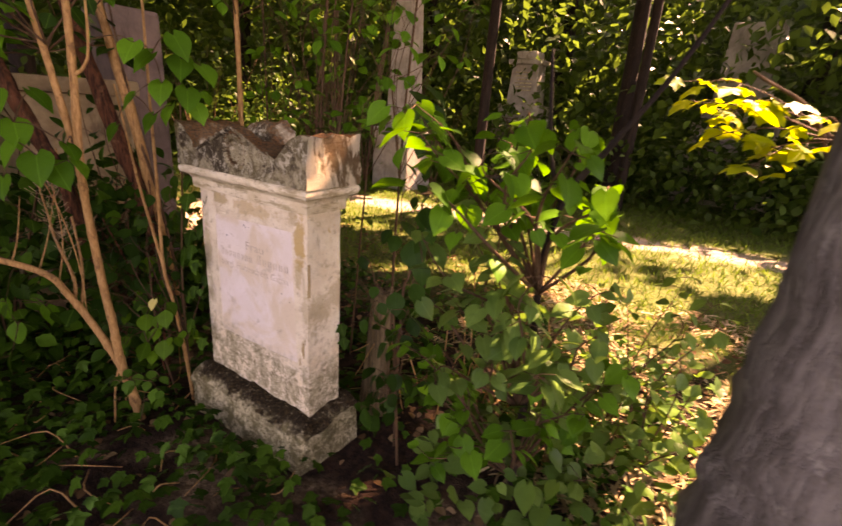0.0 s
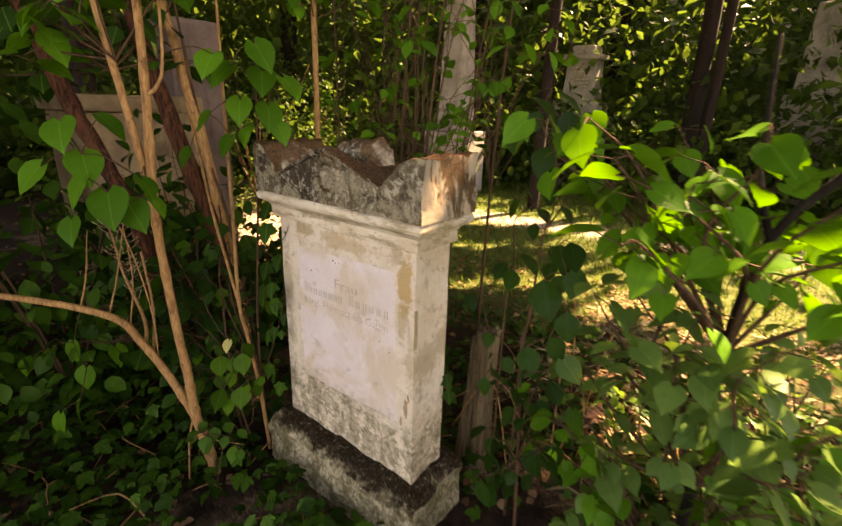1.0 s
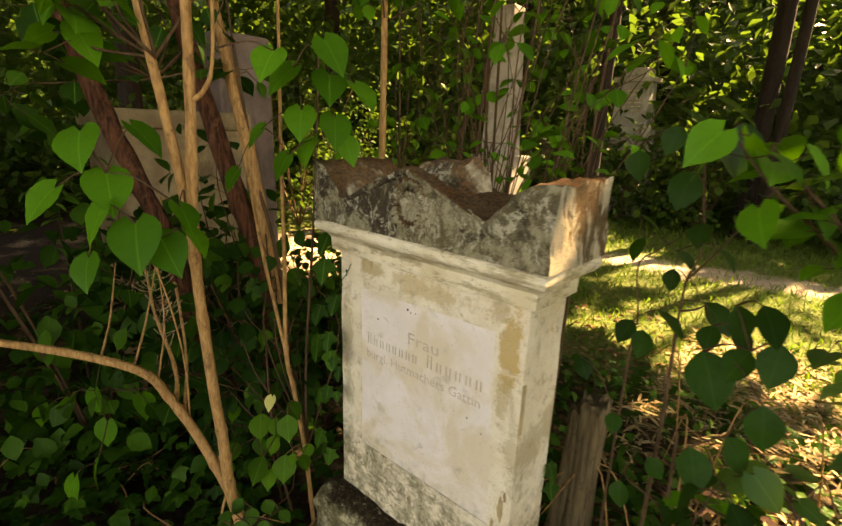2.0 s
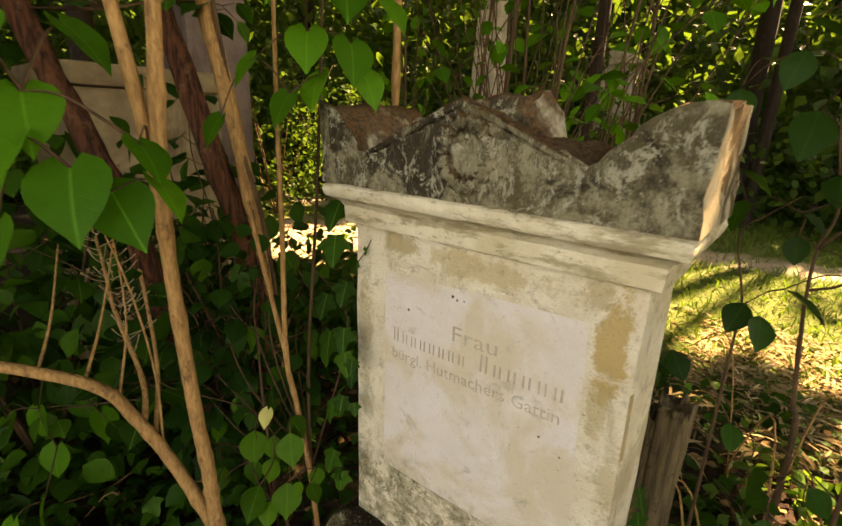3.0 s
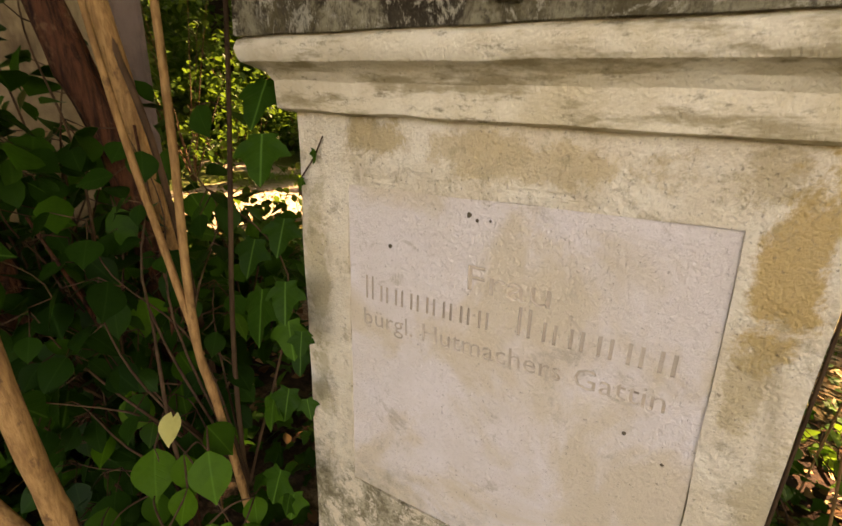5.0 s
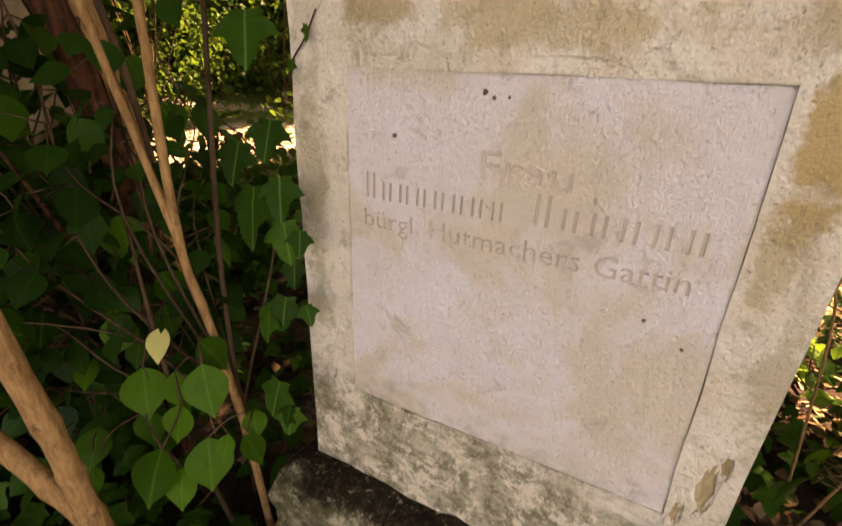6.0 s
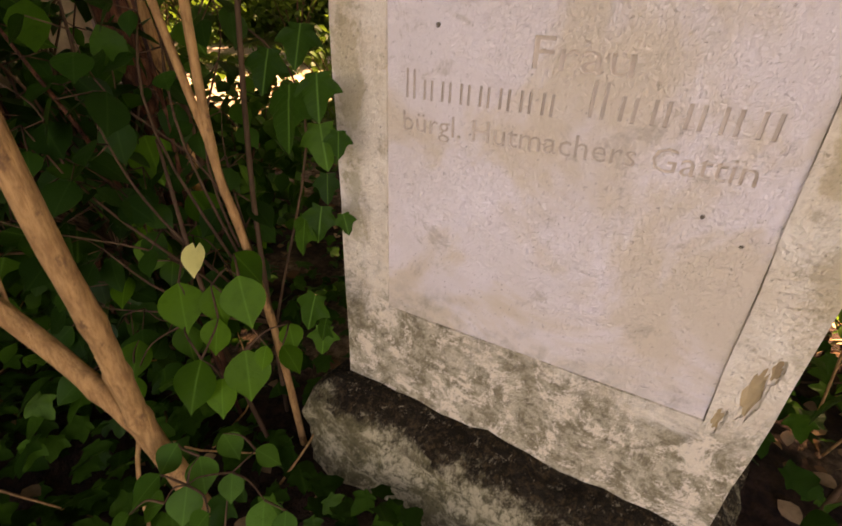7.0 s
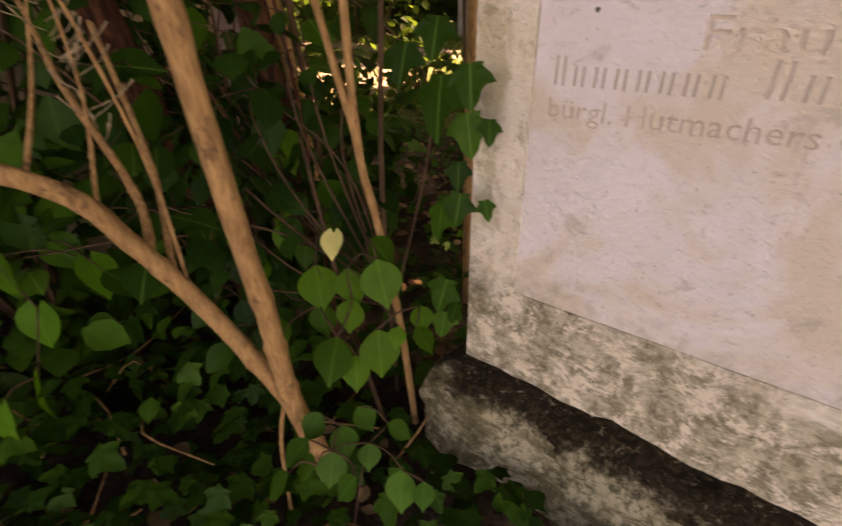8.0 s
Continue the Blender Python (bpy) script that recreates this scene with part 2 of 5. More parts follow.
# lighter copy of the lilac leaf, sunlight put into its colour
M_LILAC_SUN = leaf_material("lilac_leaf_sunlit", (0.030, 0.085, 0.020), (0.095, 0.19, 0.040), (0.17, 0.34, 0.04), rough=0.33, trans=0.3, vein=0.2)
M_OVAL = leaf_material("dogwood_leaf", (0.016, 0.066, 0.004), (0.050, 0.155, 0.010), (0.07, 0.24, 0.010), vein=0.3)
M_IVY = leaf_material("ivy_leaf", (0.008, 0.036, 0.004), (0.026, 0.090, 0.008), (0.035, 0.14, 0.010), rough=0.5, trans=0.2, vein=0.6)
M_YELLOW = leaf_material("yellow_maple_leaf", (0.15, 0.25, 0.015), (0.31, 0.36, 0.02), (0.38, 0.44, 0.02), trans=0.45, vein=0.2)
M_YLEAF = leaf_material("yellowed_leaf", (0.58, 0.52, 0.16), (0.64, 0.58, 0.22), (0.5, 0.4, 0.08), trans=0.25)
M_WOODS = leaf_material("woodland_foliage", (0.013, 0.038, 0.007), (0.050, 0.105, 0.018), (0.090, 0.17, 0.022), trans=0.4)
M_GRASS = leaf_material("grass_blade", (0.042, 0.098, 0.012), (0.11, 0.175, 0.030), (0.12, 0.22, 0.025), rough=0.6)
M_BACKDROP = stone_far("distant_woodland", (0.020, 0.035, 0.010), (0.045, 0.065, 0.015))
M_LITTER = leaf_material("fallen_leaf", (0.09, 0.045, 0.02), (0.30, 0.19, 0.10), (0.2, 0.1, 0.03), rough=0.75, trans=0.12)
# leaf green with the shade put into its colour, for leaves standing in shadow
M_SHADE_LEAF = leaf_material("shaded_leaf", (0.005, 0.024, 0.004), (0.014, 0.058, 0.007), (0.035, 0.13, 0.010), trans=0.3, vein=0.2)
M_STRAW = leaf_material("dry_straw", (0.20, 0.135, 0.07), (0.46, 0.36, 0.20), (0.3, 0.2, 0.08), rough=0.8, trans=0.12)
M_SEEDLING = leaf_material("seedling_leaf", (0.020, 0.085, 0.010), (0.045, 0.15, 0.018), (0.08, 0.24, 0.02), vein=0.25)
M_DRY = bark_material("dry_pale_twig", (0.36, 0.27, 0.16), (0.24, 0.17, 0.09), (0.14, 0.09, 0.05))
M_STUMP = bark_material("weathered_split_wood", (0.18, 0.13, 0.068), (0.075, 0.05, 0.026), (0.035, 0.024, 0.014), (90, 90, 7), 1.0, 0.012)
M_STEM = bark_material("tan_lilac_bark", (0.43, 0.23, 0.090), (0.25, 0.125, 0.048), (0.10, 0.05, 0.024), (150, 150, 30), 1.0, 0.004)
M_TWIG = bark_material("brown_twig_bark", (0.10, 0.055, 0.028), (0.055, 0.03, 0.016), (0.035, 0.02, 0.012))
M_REDBARK = bark_material("red_brown_bark", (0.125, 0.044, 0.020), (0.026, 0.010, 0.006), (0.17, 0.085, 0.042), (80, 80, 9), 1.0, 0.02)
M_DARKBARK = bark_material("dark_tree_bark", (0.022, 0.014, 0.010), (0.010, 0.007, 0.005), (0.035, 0.026, 0.019), (22, 22, 4), 1.0, 0.02)
M_GREYBARK = bark_material("grey_tree_bark", (0.16, 0.14, 0.12), (0.07, 0.06, 0.05), (0.24, 0.215, 0.185), (36, 36, 9), 1.0, 0.02)


# ---- mesh helpers ----
def mesh_from(name, verts, faces, mat, smooth=True):
    me = bpy.data.meshes.new(name)
    me.from_pydata([tuple(v) for v in verts], [], faces)
    me.materials.append(mat)
    if smooth:
        me.polygons.foreach_set("use_smooth", [True] * len(me.polygons))
    me.update()
    return me


def thing(name, at, label, category, group="", kind=""):
    e = new(name)
    e.empty_display_size = 0.05
    e.location = at
    bpy.context.view_layer.update()
    return tagged(e, label, category, group, kind)


def part_mesh(name, me, parent, label="", m=None):
    """A mesh whose coordinates are in the world, hung under a thing."""
    ob = new(name, me)
    ob.parent = parent
    if parent.parent is None:
        ob.matrix_parent_inverse = parent.matrix_world.inverted()
    if m is not None:
        ob.matrix_basis = m
    return tagged(ob, label)


def part(name, bm, mat, parent, label="", smooth=False):
    me = bpy.data.meshes.new(name)
    bmesh.ops.recalc_face_normals(bm, faces=bm.faces)
    if smooth:
        for e in bm.edges:
            e.smooth = len(e.link_faces) == 2 and e.calc_face_angle(0) < 0.6
    bm.to_mesh(me)
    bm.free()
    me.materials.append(mat)
    if smooth:
        me.polygons.foreach_set("use_smooth", [True] * len(me.polygons))
    return part_mesh(name, me, parent, label)


def spline(pts, per=6):
    """A smooth line through the points: lists of coordinates with any number of columns."""
    p = [np.array(q, float) for q in pts]
    p = [2 * p[0] - p[1]] + p + [2 * p[-1] - p[-2]]
    out = []
    for i in range(1, len(p) - 2):
        for s in range(per):
            t = s / per
            a, b, c, d = p[i - 1], p[i], p[i + 1], p[i + 2]
            out.append(0.5 * (2 * b + (c - a) * t + (2 * a - 5 * b + 4 * c - d) * t * t + (3 * b - a - 3 * c + d) * t ** 3))
    out.append(p[-2])
    return out


def tube_data(pts, sides=8, per=6, rough=0.06, knot=0.0, seed=0):
    """Rings along (x, y, z, radius) points, slightly uneven."""
    rr = random.Random(seed)
    line = spline(pts, per)
    verts, faces = [], []
    for i, q in enumerate(line):
        a = line[max(i - 1, 0)][:3]
        b = line[min(i + 1, len(line) - 1)][:3]
        d = Vector(b - a).normalized()
        u = d.cross(Vector((0.3, 0.9, 0.2))).normalized()
        v = d.cross(u)
        swell = 1 + (knot if rr.random() < 0.12 else 0)
        for s in range(sides):
            w = 2 * math.pi * s / sides
            r = q[3] * swell * (1 + rr.uniform(-rough, rough))
            verts.append(Vector(q[:3]) + (u * math.cos(w) + v * math.sin(w)) * r)
        if i:
            o = (i - 1) * sides
            for s in range(sides):
                t = (s + 1) % sides
                faces.append((o + s, o + t, o + sides + t, o + sides + s))
    faces.append(tuple(range(sides))[::-1])
    n = len(line) * sides
    faces.append(tuple(range(n - sides, n)))
    return verts, faces


def tube(name, pts, mat, parent, label="", **kw):
    v, f = tube_data(pts, **kw)
    return part_mesh(name, mesh_from(name, v, f, mat), parent, label)


def joined(chunks):
    """Several (verts, faces) as one."""
    verts, faces = [], []
    for v, f in chunks:
        o = len(verts)
        verts.extend(v)
        faces.extend(tuple(i + o for i in q) for q in f)
    return verts, faces


# leaf outlines: half widths along the leaf, tip at 1
def blade(widths, fold=0.12, droop=0.18, wave=0.0, back=0.0):
    """A leaf of length 1 along +y with a folded midrib: verts, faces. back: how far the lobes reach past the stalk."""
    n = len(widths)
    verts, faces = [], []
    for i, w in enumerate(widths):
        t = i / (n - 1)
        z = -droop * t * t
        lift = fold * w * 2 + wave * math.sin(5 * t * math.pi)
        e = t - back * (1 - t) ** 3
        verts += [(-w, e, z + lift), (0, t, z), (w, e, z + lift)]
    for i in range(n - 1):
        a, b = 3 * i, 3 * i + 3
        faces += [(a, a + 1, b + 1, b), (a + 1, a + 2, b + 2, b + 1)]
    return verts, faces


HEARTLEAF = blade([0.13, 0.35, 0.44, 0.45, 0.41, 0.33, 0.22, 0.10, 0.0], 0.10, 0.24, 0.012, 0.2)
OVAL = blade([0.03, 0.25, 0.37, 0.42, 0.41, 0.35, 0.23, 0.09, 0.0], 0.06, 0.14, 0.008)
WIDE = blade([0.03, 0.24, 0.36, 0.40, 0.37, 0.29, 0.17, 0.0], 0.10, 0.22, 0.012)
BLADE = blade([0.05, 0.06, 0.0], 0.1, 0.3)
FAR_LEAF = blade([0.06, 0.34, 0.0], 0.12, 0.2)
ROUGH_LEAF = blade([0.02, 0.26, 0.36, 0.26, 0.0], 0.12, 0.2)


def ivy_leaf(deep=0.45):
    """Five pointed lobes round the stalk, the middle one longest; flat fan with raised tips."""
    tips = [(-128, 0.40), (-64, 0.66), (0, 1.0), (64, 0.66), (128, 0.40)]
    ring = []
    for i, (a, r) in enumerate(tips):
        w = radians(a)
        ring.append((math.sin(w - 0.26) * r * 0.66, math.cos(w - 0.26) * r * 0.62 + 0.22, -0.01))
        ring.append((math.sin(w) * r * 0.86, math.cos(w) * r * 0.78 + 0.22, -0.10 * r))
        ring.append((math.sin(w + 0.26) * r * 0.66, math.cos(w + 0.26) * r * 0.62 + 0.22, -0.01))
        if i < 4:
            b = radians((a + tips[i + 1][0]) / 2)
            r2 = min(r, tips[i + 1][1]) * (1 - deep) + 0.09
            ring.append((math.sin(b) * r2, math.cos(b) * r2 + 0.22, 0.035))
    verts = [(0, 0.22, 0.0), (0, 0.06, 0.02)] + ring
    faces = [(0, i, i + 1) for i in range(2, len(verts) - 1)]
    faces += [(0, 1, 2), (0, len(verts) - 1, 1)]
    # the midrib splits the middle lobe
    return verts, [q[::-1] for q in faces]


IVYLEAF = ivy_leaf()


def leaf_pose(p, out, size, pitch=-20.0, roll=0.0):
    """A leaf at p that points along out (flattened), tips down by -pitch degrees."""
    yaw = math.degrees(math.atan2(-out[0], out[1]))
    return Matrix.Translation(p) @ Euler((0, 0, radians(yaw))).to_matrix().to_4x4() @ Euler((radians(pitch), radians(roll), 0)).to_matrix().to_4x4() @ Matrix.Diagonal((size, size, size, 1))


def leaf_stuff(shape, poses):
    """All leaves as one (verts, faces)."""
    base = np.array([(*v, 1.0) for v in shape[0]])
    verts, faces = [], []
    n = len(base)
    for k, m in enumerate(poses):
        verts.append((base @ np.array(m).T)[:, :3])
        faces.extend(tuple(i + k * n for i in f) for f in shape[1])
    return (np.concatenate(verts) if verts else np.zeros((0, 3))), faces


def leaves_on(parent, shape, mat, poses, name="leaf", label=""):
    """Each leaf an object of its own on one mesh."""
    me = mesh_from(name, *shape, mat)
    for m in poses:
        part_mesh(name, me, parent, label, m)


def stuff(name, data, mat, label, category, smooth=True):
    ob = new(name, mesh_from(name, data[0], data[1], mat, smooth))
    return tagged(ob, label, category, kind="stuff")


def box_bm(x0, x1, y0, y1, z0, z1, bevel=0.0, segments=2, bm=None, taper=0.0):
    bm = bm or bmesh.new()
    r = bmesh.ops.create_cube(bm, size=1)
    for v in r["verts"]:
        k = 1 - taper if v.co.z > 0 else 1
        v.co = Vector(((x0 + x1) / 2 + v.co.x * k * (x1 - x0), (y0 + y1) / 2 + v.co.y * k * (y1 - y0), z0 + (v.co.z + 0.5) * (z1 - z0)))
    if bevel:
        es = list({e for v in r["verts"] for e in v.link_edges})
        bmesh.ops.bevel(bm, geom=es, offset=bevel, segments=segments, affect="EDGES", profile=0.6)
    return bm


def roughen(bm, amount, scale, seed=0.0, cuts=0):
    """Uneven, worn surfaces: moves the vertices along a noise field."""
    if cuts:
        bmesh.ops.subdivide_edges(bm, edges=list(bm.edges), cuts=cuts, use_grid_fill=True)
    for v in bm.verts:
        v.co += noise.noise_vector(v.co * scale + Vector((seed, seed * 2, 0))) * amount
    return bm


# ---- ground ----
def ground_height(x, y):
    return 0.05 * noise.noise(Vector((x * 0.5, y * 0.5, 3.1))) + 0.02 * noise.noise(Vector((x * 2.3, y * 2.3, 7.7)))


def build_ground():
    ticks = [s * v for v in (400, 150, 60, 30, 18, 12) for s in (-1,)] + [i * 0.25 for i in range(-36, 37)] + [12, 18, 30, 60, 150, 400]
    n = len(ticks)
    verts = [(x, y + 1.0, ground_height(x, y + 1.0) if abs(x) < 20 and abs(y) < 20 else 0.0) for y in ticks for x in ticks]
    faces = [(j * n + i, j * n + i + 1, (j + 1) * n + i + 1, (j + 1) * n + i) for j in range(n - 1) for i in range(n - 1)]
    ob = new("ground", mesh_from("ground", verts, faces, M_GROUND))
    tagged(ob, "brown woodland soil with leaf litter and shaded lawn", "ground", kind="structure")


build_ground()


# ---- the gravestone ----
def sweep(profile, x0, x1, y0, y1, bm):
    """A moulding: (overhang, height) steps carried round a rectangle."""
    rings = []
    for o, z in profile:
        rings.append([bm.verts.new(c) for c in ((x0 - o, y0 - o, z), (x1 + o, y0 - o, z), (x1 + o, y1 + o, z), (x0 - o, y1 + o, z))])
    for a, b in zip(rings, rings[1:]):
        for i in range(4):
            bm.faces.new((a[i], a[(i + 1) % 4], b[(i + 1) % 4], b[i]))
    bm.faces.new(rings[0][::-1])
    bm.faces.new(rings[-1])
    return bm


DEPTH = 0.15
PANEL = ((-0.213, 0.378), (0.240, 0.392), (0.222, 0.874), (-0.214, 0.862))


def text_mesh(body, size, x, z, width=None, tilt=0.0):
    """Letters as a solid, standing in the panel's face, ready to be cut out of it."""
    cu = bpy.data.curves.new("letters", "FONT")
    cu.body, cu.size, cu.extrude, cu.resolution_u = body, size, 0.0050, 2
    ob = new("letters", cu)
    bpy.context.view_layer.update()
    k = width / max(ob.dimensions.x, 1e-6) if width else 1.0
    me = bpy.data.meshes.new_from_object(ob.evaluated_get(bpy.context.evaluated_depsgraph_get()))
    bpy.data.objects.remove(ob)
    me.transform(pose(x, 0.0018, z, 90, 0, 0) @ pose(0, 0, 0, 0, 0, tilt) @ Matrix.Diagonal((k, 1, 1, 1)))
    return me


def build_gravestone():
    g = thing("gravestone", (0, 0.07, 0), "weathered pale limestone grave stele with cornice and eared pediment", "gravestone")
    # plinth: worn block, rounded, its top sloping to the front
    bm = box_bm(-0.352, 0.352, -0.085, DEPTH + 0.05, -0.08, 0.198)
    bmesh.ops.subdivide_edges(bm, edges=list(bm.edges), cuts=22, use_grid_fill=True)
    for v in bm.verts:
        x, y, z = v.co
        edge = max(0.0, (-0.035 - y) / 0.05)
        k = max(0.0, min(1.0, (z - 0.0) / 0.19))
        v.co.z -= 0.035 * edge ** 1.5 * k
        for lim, s in ((0.352, 1), (-0.352, -1)):
            d = abs(x - lim)
            if d < 0.05:
                v.co.z -= 0.03 * (1 - d / 0.05) ** 2 * k
        v.co += noise.noise_vector(v.co * 11) * 0.015 + noise.noise_vector(v.co * 34) * 0.010
    part("plinth", bm, M_BASE, g, "mossy, blackened and worn limestone plinth", True)
    # shaft with its front opened for the sunk panel
    bm = bmesh.new()
    z0, z1 = 0.185, 0.958
    outer = [bm.verts.new((x, 0, z)) for x, z in ((-0.3, z0), (0.3, z0), (0.3, z1), (-0.3, z1))]
    lip = [bm.verts.new((x, 0, z)) for x, z in PANEL]
    sunk = [bm.verts.new((x * 0.998, 0.011, 0.63 + (z - 0.63) * 0.998)) for x, z in PANEL]
    back = [bm.verts.new((v.co.x, DEPTH, v.co.z)) for v in outer]
    for i in range(4):
        j = (i + 1) % 4
        bm.faces.new((outer[i], outer[j], lip[j], lip[i]))
        bm.faces.new((lip[i], lip[j], sunk[j], sunk[i]))
        bm.faces.new((outer[j], outer[i], back[i], back[j]))
    bm.faces.new(sunk)
    bm.faces.new(back[::-1])
    long_edges = [e for e in bm.edges if e.calc_length() > 0.05]
    bmesh.ops.subdivide_edges(bm, edges=long_edges, cuts=12, use_grid_fill=True)
    for v in bm.verts:
        if abs(abs(v.co.x) - 0.3) < 1e-4 and min(abs(v.co.y), abs(v.co.y - DEPTH)) < 1e-4:
            v.co.x *= 1 - 0.012 * (0.4 + noise.noise(v.co * 9))
        v.co += noise.noise_vector(v.co * 14) * 0.0022
    shaft = part("shaft", bm, M_SHAFT, g, "pale ochre-stained limestone shaft", False)
    # inscribed panel: letters cut into a slab
    bm = bmesh.new()
    front = [bm.verts.new((x * 0.9982, 0.0026, 0.63 + (z - 0.63) * 0.9986)) for x, z in PANEL]
    rear = [bm.verts.new((v.co.x, 0.03, v.co.z)) for v in front]
    bm.faces.new(front)
    bm.faces.new(rear[::-1])
    for i in range(4):
        j = (i + 1) % 4
        bm.faces.new((front[j], front[i], rear[i], rear[j]))
    slab = part("inscription_panel", bm, M_PANEL, g, "whitish limestone panel with a worn carved inscription")
    cuts = [text_mesh("Frau", 0.046, -0.038, 0.757, 0.100, 1.0), text_mesh("b\u00fcrgl. Hutmachers Gattin", 0.036, -0.192, 0.667, 0.385, 1.6)]
    bars = bmesh.new()
    for x0, x1, z, w, n in ((-0.190, 0.004, 0.712, 0.034, 8), (0.028, 0.205, 0.716, 0.036, 6)):
        step = (x1 - x0) / n
        for i in range(n):
            tall = w if i == 0 else w * 0.68
            lift = z + 0.026 * (x0 + i * step)
            for k0, k1 in ((0.16, 0.30), (0.56, 0.70)):
                box_bm(x0 + (i + k0) * step, x0 + (i + k1) * step, -0.0015, 0.0058, lift, lift + tall, 0, bm=bars)
    bar_me = bpy.data.meshes.new("bars")
    bars.to_mesh(bar_me)
    bars.free()
    cuts.append(bar_me)
    for me in cuts:
        tool = new("cutter", me)
        mod = slab.modifiers.new("cut", "BOOLEAN")
        mod.operation, mod.solver, mod.object = "DIFFERENCE", "EXACT", tool
        bpy.context.view_layer.update()
        done = bpy.data.meshes.new_from_object(slab.evaluated_get(bpy.context.evaluated_depsgraph_get()))
        slab.modifiers.clear()
        if len(done.polygons) > 6:
            slab.data = done
        bpy.data.objects.remove(tool)
    slab.data.materials.clear()
    slab.data.materials.append(M_PANEL)
    slab.data.materials.append(M_SHADE_DIRT)
    # cut faces get the darker tone that shades the letters
    for f in slab.data.polygons:
        f.material_index = 1 if 0.0030 < f.center.y < 0.012 else 0
    # spalled places beside the panel: lumps cut from the shaft
    for x, z, rx, rz, deep in ((0.270, 0.452, 0.011, 0.045, 0.006), (0.252, 0.402, 0.007, 0.024, 0.005), (0.279, 0.492, 0.007, 0.020, 0.005), (-0.16, 0.874, 0.030, 0.006, 0.005), (0.05, 0.882, 0.050, 0.005, 0.004), (-0.255, 0.40, 0.012, 0.016, 0.004)):
        bm = bmesh.new()
        bmesh.ops.create_icosphere(bm, subdivisions=3, radius=1.0)
        for v in bm.verts:
            v.co *= 1 + 0.35 * noise.noise(v.co * 2.6 + Vector((x * 50, z * 50, 0)))
            v.co = Vector((x + v.co.x * rx, v.co.y * deep - 0.001, z + v.co.z * rz))
        me = bpy.data.meshes.new("lump")
        bm.to_mesh(me)
        bm.free()
        tool = new("cutter", me)
        mod = shaft.modifiers.new("cut", "BOOLEAN")
        mod.operation, mod.solver, mod.object = "DIFFERENCE", "EXACT", tool
        bpy.context.view_layer.update()
        done = bpy.data.meshes.new_from_object(shaft.evaluated_get(bpy.context.evaluated_depsgraph_get()))
        shaft.modifiers.clear()
        if len(done.polygons) > 100:
            shaft.data = done
        bpy.data.objects.remove(tool)
    shaft.data.materials.clear()
    shaft.data.materials.append(M_SHAFT)
    shaft.data.materials.append(M_SPALL)
    for f in shaft.data.polygons:
        f.material_index = 1 if 0.0028 < f.center.y < 0.0112 and f.normal.y < -0.2 and f.center.x > 0.235 else 0
    # dark lichen specks
    for x, z, r in ((-0.145, 0.790, 0.0026), (-0.036, 0.848, 0.0030), (-0.026, 0.843, 0.0022), (0.163, 0.640, 0.0024), (0.204, 0.619, 0.0018), (0.245, 0.915, 0.003), (-0.01, 0.845, 0.0016)):
        bm = bmesh.new()
        bmesh.ops.create_icosphere(bm, subdivisions=2, radius=r)
        for v in bm.verts:
            v.co *= 1 + 0.5 * noise.noise(v.co * 300 + Vector((x * 90, 0, z * 90)))
            v.co = Vector((x + v.co.x, 0.0008 + v.co.y * 0.25, z + v.co.z))
        part("lichen_speck", bm, M_SPECK, g, "dark speck of lichen", True)
    # cornice
    prof = [(-0.004, 0.948), (0.010, 0.949), (0.017, 0.952), (0.018, 0.985), (0.020, 0.987), (0.024, 0.995), (0.036, 1.002), (0.045, 1.006), (0.048, 1.012), (0.050, 1.021), (0.047, 1.030), (0.040, 1.0345), (0.038, 1.038)]
    bm = sweep(prof, -0.3, 0.3, 0.0, DEPTH - 0.012, bmesh.new())
    bmesh.ops.subdivide_edges(bm, edges=[e for e in bm.edges if e.calc_length() > 0.1], cuts=24, use_grid_fill=True)
    for v in bm.verts:
        v.co += noise.noise_vector(v.co * 18) * 0.0020 + noise.noise_vector(v.co * 60) * 0.0014
    part("cornice", bm, M_CORNICE, g, "stepped and rounded limestone cornice with stains", True)
    # cap: pediment between corner ears, cut through from front to back
    def top(x, y):
        ear = 0.352 - abs(x)
        ped = 1.200 - 0.43 * abs(x + 0.004)
        horn = 1.192 if ear < 0.04 else 1.192 - 0.090 * min(1, (ear - 0.04) / 0.10) ** 1.7
        if x < 0 and ear > 0.0:
            # the near half of this ear has broken away
            gone = max(0.0, min(1.0, (0.055 - y) / 0.06)) * max(0.0, min(1.0, (ear - 0.02) / 0.1))
            horn -= 0.045 * gone
        z = max(ped, horn, 1.098)
        if y > 0.0 and abs(x) < 0.23 and horn < ped + 0.02:
            z = max(min(z, 1.150 - 0.10 * abs(x)), 1.090)
        if 0.055 < y < 0.15 and -0.10 < x < 0.085:
            fall = min(1.0, min(x + 0.10, 0.085 - x, (y - 0.055) * 1.5, (0.15 - y) * 1.5) / 0.03)
            z = max(z, 1.130 + 0.078 * fall ** 0.5 - 0.025 * noise.noise(Vector((x * 20, y * 20, 1))))
        return z

    bm = bmesh.new()
    xs = np.linspace(-0.352, 0.352, 65)
    ys = np.linspace(-0.048, DEPTH + 0.035, 22)
    grid = [[bm.verts.new((x, y, top(x, y))) for x in xs] for y in ys]
